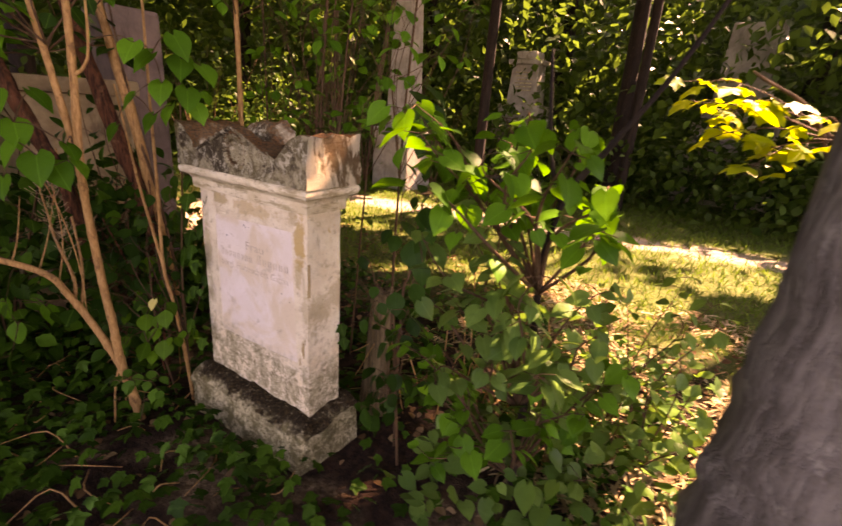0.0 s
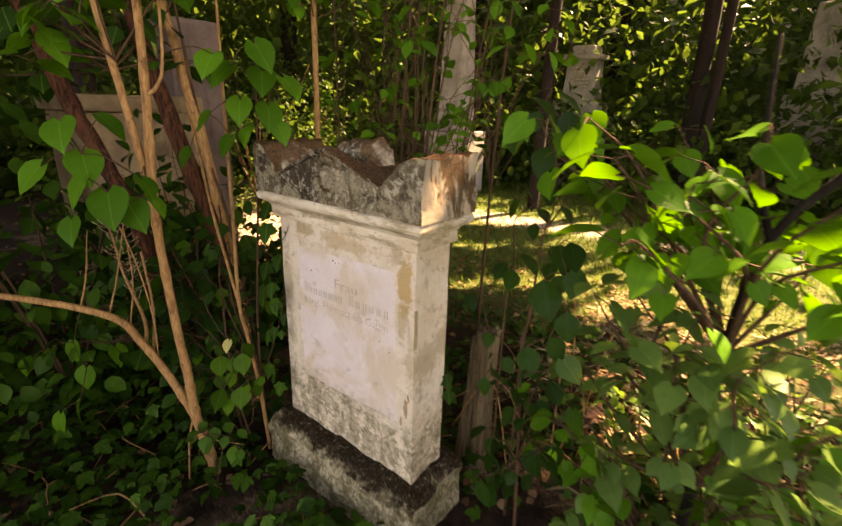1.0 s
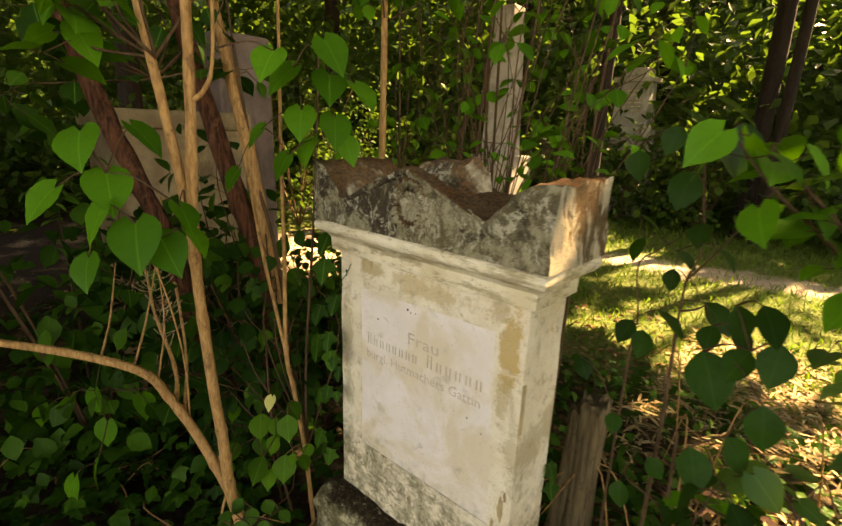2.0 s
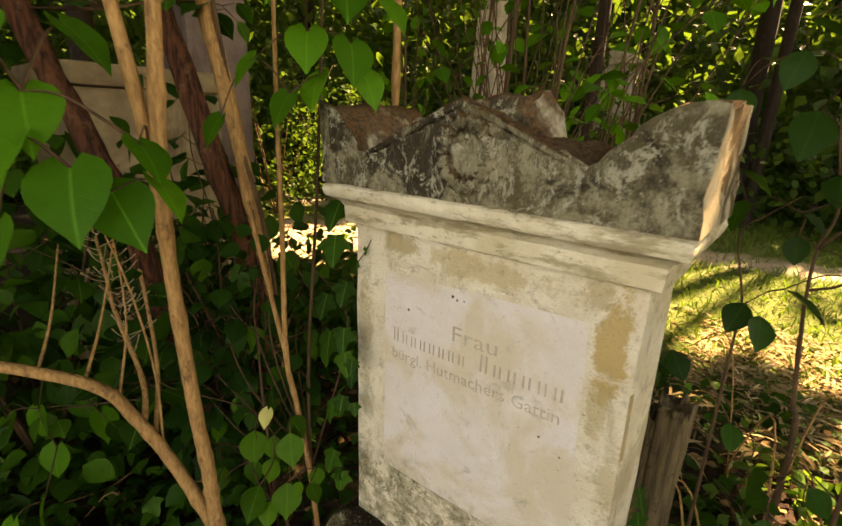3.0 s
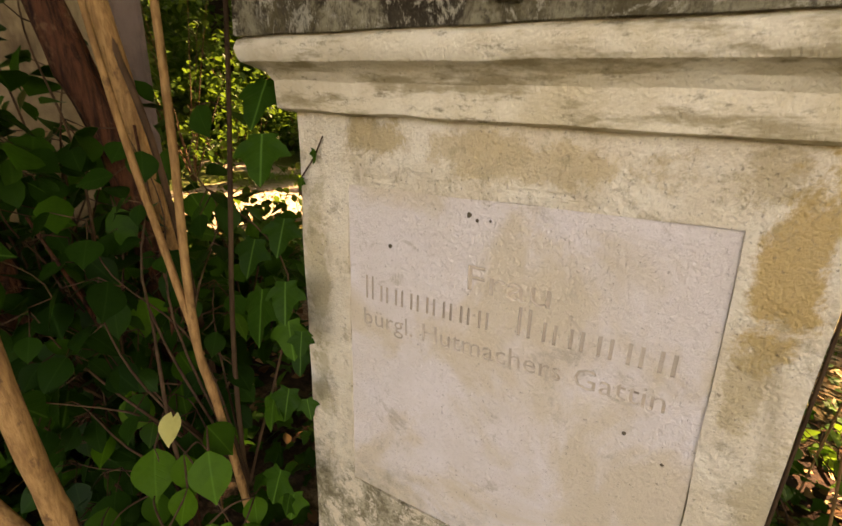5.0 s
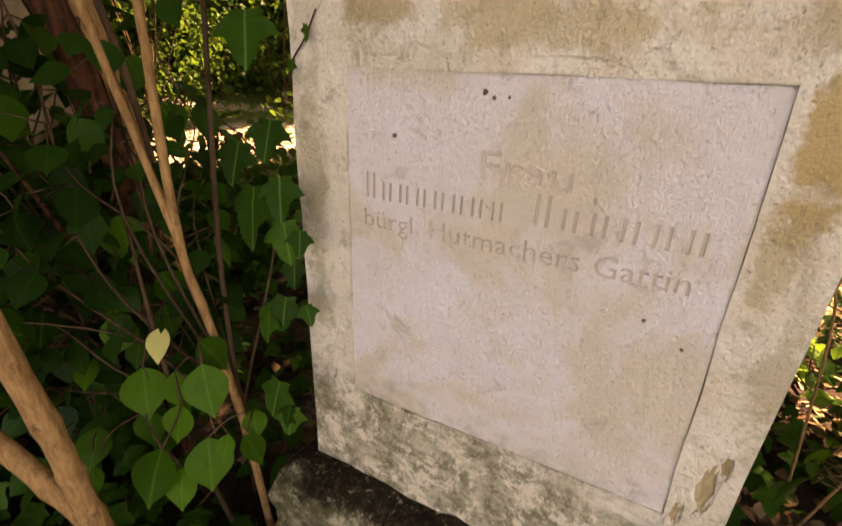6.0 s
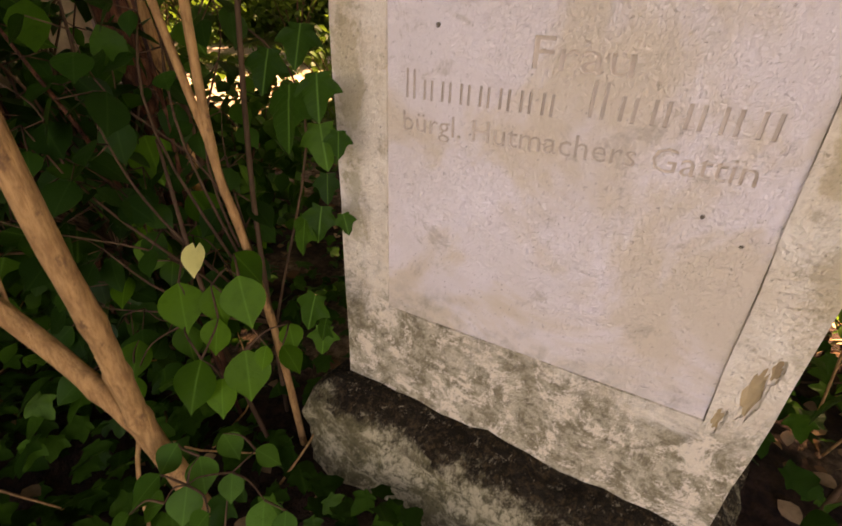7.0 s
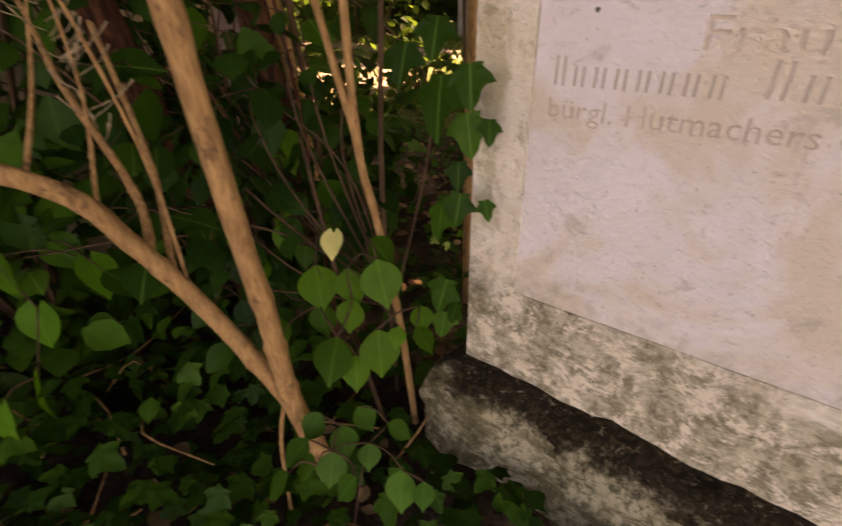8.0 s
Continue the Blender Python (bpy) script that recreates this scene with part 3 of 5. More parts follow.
    for j in range(len(ys) - 1):
        for i in range(len(xs) - 1):
            bm.faces.new((grid[j][i], grid[j][i + 1], grid[j + 1][i + 1], grid[j + 1][i]))
    rim = [grid[0][i] for i in range(65)] + [grid[j][64] for j in range(1, 22)] + [grid[21][i] for i in range(63, -1, -1)] + [grid[j][0] for j in range(20, 0, -1)]
    prev = rim
    for s in range(1, 7):
        ring = []
        for v in rim:
            k = s / 6
            inset = 0.006 * math.sin(k * math.pi)
            ring.append(bm.verts.new((v.co.x * (1 - inset), v.co.y, v.co.z + (1.036 - v.co.z) * k)))
        for i in range(len(rim)):
            j = (i + 1) % len(rim)
            bm.faces.new((prev[i], ring[i], ring[j], prev[j]))
        prev = ring
    bm.faces.new(prev)
    for v in bm.verts:
        k = max(0.12, min(1.0, (v.co.z - 1.036) / 0.05))
        v.co += (noise.noise_vector(v.co * 16) * 0.008 + noise.noise_vector(v.co * 45) * 0.007) * k
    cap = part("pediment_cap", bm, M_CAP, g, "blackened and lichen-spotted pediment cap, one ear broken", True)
    # raking moulding along the gable
    for s in (-1, 1):
        v, f = tube_data([(-0.004, -0.050, 1.193, 0.0065), (s * 0.10, -0.049, 1.151, 0.007), (s * 0.205, -0.047, 1.106, 0.005)], sides=6, per=8, rough=0.4)
        part_mesh("raking_moulding", mesh_from("raking_moulding", v, f, M_CAP), cap)
    # relief wreath with a bow in the gable
    verts, faces = [], []
    n, sides = 60, 8
    for i in range(n):
        a = 2 * math.pi * i / n
        for q in range(sides):
            w = 2 * math.pi * q / sides
            p = Vector((math.cos(a), 0, 1.15 * math.sin(a)))
            r = 0.011 * (1 + 0.45 * math.sin(i * 1.9 + q) + 0.5 * noise.noise(Vector((i * 0.7, q, 0))))
            verts.append(p * (0.044 + r * math.cos(w)) + Vector((0.010, -0.050 - r * math.sin(w), 1.116)))
            j, t = (i + 1) % n, (q + 1) % sides
            faces.append((i * sides + q, j * sides + q, j * sides + t, i * sides + t))
    part_mesh("relief_wreath", mesh_from("relief_wreath", verts, faces, M_CAP), cap, "worn carved relief wreath")


build_gravestone()


# ---- shrubs ----
def grow(parent, base, tips, leaf_shape, mat, size, rng, twig_mat, pairs=3, stem=0.006, spread=0.07, sag=0.05, leaf_name="leaf", reach=0.5, pitch=(-55, 5), face=None):
    """Branches from base to every tip, with leaves in pairs along the outer part."""
    twigs, poses = [], []
    b = Vector(base)
    for tip in tips:
        p = Vector(tip)
        mid = b.lerp(p, 0.5) + Vector((rng.uniform(-1, 1), rng.uniform(-1, 1), 0.5)) * 0.12 * (p - b).length
        q = b.lerp(p, 0.82) + Vector((rng.uniform(-1, 1), rng.uniform(-1, 1), rng.uniform(0, 1))) * 0.04
        pts = [(*b, stem), (*mid, stem * 0.75), (*q, stem * 0.45), (*p, stem * 0.25)]
        twigs.append(tube_data(pts, sides=5, per=5, seed=rng.randrange(999)))
        line = spline(pts, 10)
        for k in range(pairs):
            t = reach + (1 - reach) * k / max(pairs - 1, 1)
            at = Vector(line[int(t * (len(line) - 1))][:3])
            turn = rng.uniform(0, 2 * math.pi)
            for s in (0, math.pi):
                w = turn + s + rng.uniform(-0.5, 0.5)
                out = Vector((math.cos(w), math.sin(w), 0))
                if face:
                    out = (out * 0.75 + Vector((*face, 0))).normalized()
                start = at + out * spread * rng.uniform(0.3, 1) + Vector((0, 0, rng.uniform(-1, 0.6) * spread * 0.6))
                poses.append(leaf_pose(start, out, size * rng.uniform(0.65, 1.2), rng.uniform(*pitch), rng.uniform(-35, 35)))
                twigs.append(tube_data([(*at, 0.0016), (*start, 0.0011)], sides=3, per=1))
    v, f = joined(twigs)
    twig = tagged(part_mesh("twig", mesh_from("twig", v, f, twig_mat), parent), kind="stuff")
    leaves_on(twig, leaf_shape, mat, poses, leaf_name)


def placed_leaves(parent, shape, mat, rows, rng, name="leaf", label="", loose=0.5):
    """Leaves one by one: place, length, compass heading and tilt."""
    poses = []
    for x, y, z, size, yaw, pitch in rows:
        w = radians(yaw + loose * rng.uniform(-40, 40))
        poses.append(leaf_pose((x, y, z), (math.sin(w), math.cos(w)), size, pitch + loose * rng.uniform(-24, 24), loose * rng.uniform(-40, 40)))
    leaves_on(parent, shape, mat, poses, name, label)


def stalks(parent, hub, rows, mat, r=0.0022):
    """Thin leaf-bearing shoots from one hub to every leaf of the rows."""
    b = Vector(hub)
    chunks, reached = [], [b]
    for i, row in enumerate(sorted(rows, key=lambda q: (Vector(q[:3]) - b).length)):
        p = Vector(row[:3])
        a = min(reached, key=lambda q: (q - p).length)
        m = a.lerp(p, 0.55) + Vector((0.006 * math.sin(i * 2.1), 0.006 * math.cos(i * 1.7), 0.15 * (p - a).length))
        chunks.append(tube_data([(*a, r), (*m, r * 0.8), (*p, r * 0.5)], sides=4, per=4, seed=i))
        reached.append(p)
    tagged(part_mesh("shoot", mesh_from("shoot", *joined(chunks), mat), parent), kind="stuff")


def build_left_lilac():
    g = thing("lilac_bush", (-0.43, -0.28, 0), "tan-stemmed lilac bush with heart-shaped green leaves beside the gravestone", "bush")
    tube("stem", [(-0.425, -0.262, -0.06, 0.019), (-0.43, -0.280, 0.10, 0.018), (-0.432, -0.305, 0.25, 0.0165), (-0.424, -0.314, 0.35, 0.015), (-0.415, -0.321, 0.45, 0.014), (-0.405, -0.336, 0.60, 0.0135), (-0.40, -0.345, 0.75, 0.013), (-0.388, -0.356, 0.92, 0.0125), (-0.374, -0.358, 1.07, 0.012), (-0.354, -0.347, 1.33, 0.011), (-0.345, -0.34, 1.6, 0.010), (-0.36, -0.33, 2.2, 0.007)], M_STEM, g, "tan, knotty upright stem", sides=14, knot=0.16, seed=3)
    tube("stem", [(-0.387, -0.358, 0.95, 0.010), (-0.384, -0.366, 1.10, 0.011), (-0.40, -0.385, 1.30, 0.0105), (-0.425, -0.41, 1.55, 0.0095), (-0.47, -0.45, 2.1, 0.006)], M_STEM, g, sides=10, knot=0.12, seed=5)
    tube("stem", [(-0.432, -0.300, 0.22, 0.014), (-0.475, -0.325, 0.33, 0.0135), (-0.530, -0.360, 0.45, 0.013), (-0.553, -0.400, 0.545, 0.0125), (-0.555, -0.440, 0.625, 0.012), (-0.585, -0.52, 0.685, 0.011), (-0.66, -0.66, 0.745, 0.0095), (-0.76, -0.95, 0.86, 0.007)], M_STEM, g, "tan side stem that bends outward", sides=14, knot=0.18, seed=8)
    tube("branch", [(-0.352, -0.347, 1.315, 0.006), (-0.325, -0.325, 1.345, 0.005), (-0.31, -0.31, 1.42, 0.004), (-0.30, -0.30, 1.7, 0.003)], M_STEM, g, sides=6)
    # thin side twigs, some of them dead and pale
    for pts in ([(-0.60, -0.53, 0.69, 0.0035), (-0.68, -0.48, 0.76, 0.0025), (-0.80, -0.42, 0.88, 0.0015)],
                [(-0.57, -0.47, 0.65, 0.0035), (-0.66, -0.40, 0.74, 0.0025), (-0.76, -0.32, 0.90, 0.0015)],
                [(-0.555, -0.42, 0.60, 0.003), (-0.64, -0.36, 0.74, 0.0022), (-0.72, -0.34, 0.96, 0.0013)],
                [(-0.53, -0.36, 0.45, 0.003), (-0.58, -0.34, 0.62, 0.0025), (-0.64, -0.35, 0.82, 0.002), (-0.72, -0.38, 1.0, 0.0013)],
                [(-0.55, -0.385, 0.51, 0.006), (-0.63, -0.35, 0.58, 0.006), (-0.80, -0.335, 0.70, 0.0055), (-0.92, -0.31, 0.78, 0.004), (-1.1, -0.28, 0.95, 0.003)],
                [(-0.54, -0.37, 0.48, 0.005), (-0.65, -0.31, 0.59, 0.005), (-0.78, -0.27, 0.72, 0.0045), (-0.90, -0.24, 0.84, 0.005), (-1.05, -0.2, 1.02, 0.003)],
                [(-0.445, -0.305, 0.26, 0.004), (-0.455, -0.33, 0.16, 0.0035), (-0.43, -0.36, 0.02, 0.003)]):
        tube("branch", pts, M_STEM, g, sides=7, knot=0.2, seed=len(pts))
    # dry seed heads left on the twigs
    rng = random.Random(12)
    heads = []
    for hx, hy, hz in ((-0.68, -0.36, 0.80), (-0.72, -0.34, 0.93), (-0.64, -0.36, 0.72), (-0.74, -0.36, 0.86)):
        for _ in range(14):
            a, q = rng.uniform(0, 6.28), rng.uniform(0.02, 0.06)
            z = hz + rng.uniform(-0.07, 0.05)
            heads.append(tube_data([(hx, hy, z, 0.0009), (hx + math.cos(a) * q * 0.6, hy + math.sin(a) * q * 0.6, z + 0.012, 0.0008), (hx + math.cos(a) * q, hy + math.sin(a) * q, z + 0.03, 0.0014)], sides=4, per=3))
    tagged(part_mesh("seed_head", mesh_from("seed_head", *joined(heads), M_DRY), g, "dry pale lilac seed heads"), kind="stuff")
    rng = random.Random(11)
    near_fork = (
        (-0.309, -0.56, 1.253, 0.091, 129, -38),
        (-0.28, -0.536, 1.181, 0.09, 108, -41),
        (-0.309, -0.477, 1.265, 0.078, 66, -38),
        (-0.247, -0.55, 1.132, 0.083, 164, -44),
        (-0.214, -0.518, 1.098, 0.099, 136, -50),
        (-0.199, -0.485, 1.069, 0.085, 122, -53),
        (-0.197, -0.449, 1.126, 0.067, 66, -38),
        (-0.186, -0.44, 1.082, 0.067, 80, -38),
        (-0.361, -0.602, 1.15, 0.081, 178, -38),
        (-0.287, -0.582, 1.03, 0.068, 143, -47))
    high = (
        (-0.327, -0.093, 1.313, 0.087, 132, -52),
        (-0.282, -0.028, 1.298, 0.092, 104, -48),
        (-0.333, -0.062, 1.241, 0.083, 153, -60),
        (-0.347, -0.122, 1.203, 0.072, 167, -48),
        (-0.267, -0.008, 1.244, 0.072, 111, -48),
        (-0.282, -0.041, 1.397, 0.097, 125, -48),
        (-0.286, -0.136, 1.402, 0.088, 160, -48),
        (-0.246, 0.009, 1.377, 0.092, 97, -44),
        (-0.42, -0.146, 1.268, 0.069, 174, -44),
        (-0.262, -0.2, 1.427, 0.085, 139, -48),
        (-0.239, -0.085, 1.463, 0.092, 118, -48),
        (-0.493, -0.186, 1.157, 0.067, 167, -44))
    low = (
        (-0.966, -0.491, 0.424, 0.085, 170, -60),
        (-0.913, -0.481, 0.328, 0.085, 150, -70),
        (-0.917, -0.374, 0.376, 0.085, 90, -50),
        (-1.05, -0.548, 0.384, 0.085, 230, -55),
        (-0.861, -0.534, 0.232, 0.085, 200, -65),
        (-1.127, -0.596, 0.341, 0.085, 240, -55),
        (-0.857, -0.597, 0.213, 0.085, 170, -60),
        (-0.982, -0.406, 0.41, 0.076, 80, -40))
    for rows, hub in ((near_fork, (-0.372, -0.372, 1.10)), (high, (-0.31, -0.31, 1.42)), (low, (-0.58, -0.50, 0.67))):
        stalks(g, hub, rows, M_TWIG)
        placed_leaves(g, HEARTLEAF, M_LILAC, rows, rng)
    grow(g, (-0.40, -0.39, 1.40), [(-0.38, -0.52, 1.52), (-0.47, -0.52, 1.46), (-0.50, -0.42, 1.58), (-0.30, -0.40, 1.64), (-0.55, -0.55, 1.40), (-0.25, -0.28, 1.60)], HEARTLEAF, M_LILAC, 0.085, rng, M_TWIG, pairs=2, reach=0.75, stem=0.004, spread=0.045)


def build_dogwood():
    g = thing("dogwood_shrub", (-0.43, -0.06, 0), "young dogwood shrub with thin tan stems and oval green leaves", "shrub")
    tube("stem", [(-0.385, -0.06, -0.02, 0.0075), (-0.395, -0.068, 0.18, 0.007), (-0.404, -0.076, 0.32, 0.0068), (-0.422, -0.092, 0.5, 0.0066), (-0.434, -0.104, 0.626, 0.0065), (-0.452, -0.085, 0.92, 0.006), (-0.47, -0.07, 1.2, 0.005), (-0.48, -0.05, 1.7, 0.004)], M_STEM, g, "thin tan stem", sides=8, knot=0.15, seed=2)
    tube("stem", [(-0.434, -0.104, 0.62, 0.006), (-0.46, -0.115, 0.75, 0.0055), (-0.50, -0.13, 0.95, 0.005), (-0.55, -0.15, 1.3, 0.003)], M_STEM, g, sides=7, seed=9)
    tube("stem", [(-0.47, -0.02, 0.0, 0.005), (-0.48, -0.01, 0.5, 0.005), (-0.47, 0.03, 1.0, 0.004), (-0.45, 0.05, 1.5, 0.003)], M_TWIG, g, sides=5)
    tube("stem", [(-0.44, -0.10, 0.0, 0.005), (-0.46, -0.13, 0.22, 0.0045), (-0.50, -0.13, 0.42, 0.004), (-0.60, -0.08, 0.60, 0.003)], M_TWIG, g, sides=6)
    tube("stem", [(-0.60, -0.06, 0.0, 0.006), (-0.66, -0.02, 0.35, 0.005), (-0.72, 0.02, 0.62, 0.004), (-0.80, 0.05, 0.9, 0.003)], M_REDBARK, g, sides=6)
    tube("stem", [(-0.55, -0.08, 0.0, 0.005), (-0.60, -0.10, 0.30, 0.0045), (-0.70, -0.12, 0.55, 0.004), (-0.82, -0.15, 0.75, 0.003)], M_REDBARK, g, sides=6)
    rng = random.Random(21)
    broad = (
        (-0.52, -0.152, 0.396, 0.085, 145, -45),
        (-0.375, -0.144, 0.457, 0.079, 140, -46),
        (-0.421, -0.204, 0.32, 0.085, 148, -45),
        (-0.371, -0.161, 0.331, 0.083, 135, -44),
        (-0.492, -0.174, 0.339, 0.064, 145, -48),
        (-0.638, -0.1, 0.427, 0.074, 150, -48),
        (-0.606, -0.045, 0.431, 0.065, 110, -42),
        (-0.658, -0.089, 0.483, 0.072, 160, -42),
        (-0.453, -0.14, 0.409, 0.07, 148, -55),
        (-0.623, -0.03, 0.488, 0.077, 100, -42),
        (-0.559, -0.221, 0.306, 0.067, 160, -45),
        (-0.429, -0.156, 0.365, 0.061, 155, -52),
        (-0.41, -0.12, 0.471, 0.066, 95, -42),
        (-0.298, -0.15, 0.366, 0.05, 100, -42),
        (-0.321, -0.112, 0.372, 0.045, 115, -42),
        (-0.389, -0.198, 0.292, 0.062, 142, -48),
        (-0.538, -0.252, 0.262, 0.051, 165, -42))
    behind = (
        (-0.685, -0.151, 0.349, 0.063, 165, -41),
        (-0.778, -0.083, 0.49, 0.072, 159, -38),
        (-0.846, -0.069, 0.541, 0.075, 141, -41),
        (-0.76, -0.008, 0.562, 0.101, 141, -41),
        (-0.969, -0.072, 0.578, 0.082, 153, -38),
        (-0.856, -0.097, 0.53, 0.075, 129, -44),
        (-0.878, 0.017, 0.617, 0.078, 135, -41),
        (-0.589, -0.113, 0.396, 0.047, 153, -41),
        (-0.327, -0.155, 0.356, 0.038, 147, -41))
    for rows, hub in ((broad, (-0.46, -0.13, 0.22)), (behind, (-0.62, -0.03, 0.36))):
        stalks(g, hub, rows, M_TWIG, 0.002)
        placed_leaves(g, OVAL, M_OVAL, rows, rng)
    ahead = (0.35, -0.75)
    # leaves farther back, coloured darker to stand for shade
    grow(g, (-0.46, -0.02, 0.25), [(-0.56, 0.04, 0.80), (-0.66, -0.02, 0.86), (-0.62, 0.10, 0.95), (-0.72, -0.10, 0.75), (-0.74, 0.0, 0.9), (-0.60, 0.05, 0.62), (-0.66, -0.10, 0.50), (-0.74, -0.18, 0.58), (-0.70, -0.22, 0.44), (-0.62, -0.14, 0.68), (-0.80, -0.24, 0.72), (-0.72, -0.20, 0.30), (-0.78, -0.28, 0.50), (-0.60, -0.06, 0.42), (-0.64, -0.16, 0.30), (-0.55, 0.0, 0.5)], OVAL, M_SHADE_LEAF, 0.060, rng, M_TWIG, pairs=2, reach=0.6, stem=0.003, spread=0.055, pitch=(-70, -10), face=ahead)
    me = mesh_from("yellow_leaf", *HEARTLEAF, M_YLEAF)
    part_mesh("yellow_leaf", me, g, "single yellowed leaf", leaf_pose((-0.483, -0.132, 0.463), (0.3, -0.75), 0.046, -42, 8))
    h = thing("seedling", (-0.30, -0.33, 0), "low bright green seedling with round leaves beside the lilac stem", "seedling")
    rows = (
        (-0.374, -0.296, 0.255, 0.05, 170, -35),
        (-0.334, -0.292, 0.251, 0.052, 120, -30),
        (-0.355, -0.338, 0.25, 0.052, 200, -35),
        (-0.313, -0.328, 0.247, 0.054, 150, -35),
        (-0.351, -0.241, 0.234, 0.047, 90, -25),
        (-0.295, -0.231, 0.224, 0.046, 80, -30),
        (-0.292, -0.276, 0.227, 0.042, 130, -40),
        (-0.221, -0.283, 0.23, 0.059, 170, -45),
        (-0.254, -0.34, 0.253, 0.045, 190, -40),
        (-0.308, -0.362, 0.258, 0.046, 220, -40),
        (-0.326, -0.395, 0.263, 0.049, 200, -45),
        (-0.184, -0.281, 0.235, 0.038, 120, -40))
    stalks(h, (-0.31, -0.33, 0.0), rows, M_TWIG, 0.0018)
    placed_leaves(h, OVAL, M_SEEDLING, rows, rng)


def build_ivy():
    g = thing("ivy_vine", (-0.33, -0.02, 0), "dark glossy ivy vine climbing the edge of the gravestone", "ivy")
    tube("vine_stem", [(-0.34, 0.06, 0.0, 0.004), (-0.322, 0.06, 0.3, 0.004), (-0.316, 0.05, 0.6, 0.003), (-0.308, 0.02, 0.80, 0.002), (-0.298, -0.003, 0.85, 0.0015), (-0.268, -0.004, 0.89, 0.0012), (-0.25, -0.004, 0.92, 0.001)], M_TWIG, g, sides=5)
    rng = random.Random(5)
    rows = (
        (-0.298, -0.078, 0.725, 0.088, 185, -74),
        (-0.263, -0.07, 0.739, 0.061, 150, -62),
        (-0.269, -0.065, 0.679, 0.063, 165, -74),
        (-0.226, -0.082, 0.68, 0.036, 130, -60),
        (-0.3, -0.073, 0.546, 0.062, 195, -70),
        (-0.275, -0.066, 0.567, 0.056, 160, -66),
        (-0.234, -0.073, 0.568, 0.032, 130, -60),
        (-0.283, -0.085, 0.429, 0.065, 185, -72),
        (-0.259, -0.092, 0.398, 0.049, 200, -70),
        (-0.446, 0.034, 0.74, 0.073, 155, -60),
        (-0.413, 0.071, 0.773, 0.073, 145, -60),
        (-0.334, 0.016, 0.575, 0.051, 150, -65),
        (-0.345, -0.02, 0.92, 0.08, 155, -60),
        (-0.36, 0.01, 0.99, 0.08, 160, -60),
        (-0.335, -0.02, 0.3, 0.06, 150, -70),
        (-0.26, -0.012, 0.905, 0.022, 30, -85),
        (-0.283, -0.012, 0.865, 0.02, 200, -80),
        (0.305, 0.15, 0.52, 0.06, 100, -70),
        (0.31, 0.16, 0.46, 0.05, 130, -70))
    placed_leaves(g, IVYLEAF, M_IVY, rows, rng, "ivy_leaf", loose=0.25)


def build_right_lilac():
    g = thing("lilac_bush", (0.98, 0.28, 0), "wide leafy lilac bush, its outer leaves caught by sun", "bush")
    tube("stem", [(0.98, 0.30, -0.03, 0.014), (0.99, 0.28, 0.5, 0.012), (0.985, 0.26, 0.86, 0.011), (1.015, 0.26, 1.08, 0.010), (1.10, 0.27, 1.22, 0.008), (1.22, 0.30, 1.42, 0.006), (1.35, 0.33, 1.7, 0.004)], M_DARKBARK, g, "dark forked stem", sides=9, knot=0.15)
    tube("stem", [(1.013, 0.26, 1.07, 0.008), (0.97, 0.24, 1.2, 0.006), (0.95, 0.2, 1.45, 0.004)], M_DARKBARK, g, sides=7)
    rng = random.Random(31)
    fork = (0.985, 0.26, 0.80)
    grow(g, fork, [(0.98, 0.04, 1.30), (1.13, -0.05, 1.25), (0.97, 0.48, 1.27), (0.71, -0.02, 1.30), (0.55, 0.11, 1.29), (0.80, -0.12, 1.24), (0.85, -0.18, 1.12), (1.20, -0.02, 1.08), (1.01, 0.25, 1.12), (1.09, 0.43, 1.06), (0.72, 0.12, 1.18), (0.88, 0.18, 1.22), (0.60, 0.16, 1.27), (0.80, 0.30, 1.28), (1.15, 0.15, 1.15), (0.90, 0.0, 1.2)], HEARTLEAF, M_LILAC, 0.066, rng, M_TWIG, pairs=5, reach=0.35, spread=0.055)
    mid = (0.97, 0.28, 0.40)
    # middle branches take the leaf colour lightened for sun
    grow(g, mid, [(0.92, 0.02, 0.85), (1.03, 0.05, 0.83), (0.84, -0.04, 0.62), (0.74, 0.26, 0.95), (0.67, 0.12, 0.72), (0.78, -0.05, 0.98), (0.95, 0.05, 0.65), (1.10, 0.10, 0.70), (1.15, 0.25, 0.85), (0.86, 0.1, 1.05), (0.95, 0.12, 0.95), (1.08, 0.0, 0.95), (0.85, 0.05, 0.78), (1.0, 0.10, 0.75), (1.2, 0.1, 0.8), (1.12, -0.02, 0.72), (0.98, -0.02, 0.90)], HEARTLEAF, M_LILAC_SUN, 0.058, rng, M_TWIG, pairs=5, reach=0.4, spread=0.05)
    low = (0.97, 0.29, 0.12)
    grow(g, low, [(0.90, 0.05, 0.42), (1.08, 0.20, 0.45), (0.75, 0.15, 0.40), (1.15, 0.40, 0.35), (1.05, 0.02, 0.50), (0.82, 0.0, 0.30), (1.20, 0.15, 0.55), (1.25, 0.35, 0.62), (0.65, 0.2, 0.5), (0.55, 0.25, 0.35), (1.0, 0.3, 0.6), (0.72, 0.02, 0.62), (0.62, 0.16, 0.60), (0.80, 0.10, 0.52), (0.92, -0.02, 0.40)], HEARTLEAF, M_LILAC, 0.058, rng, M_TWIG, pairs=4, reach=0.4, spread=0.05)


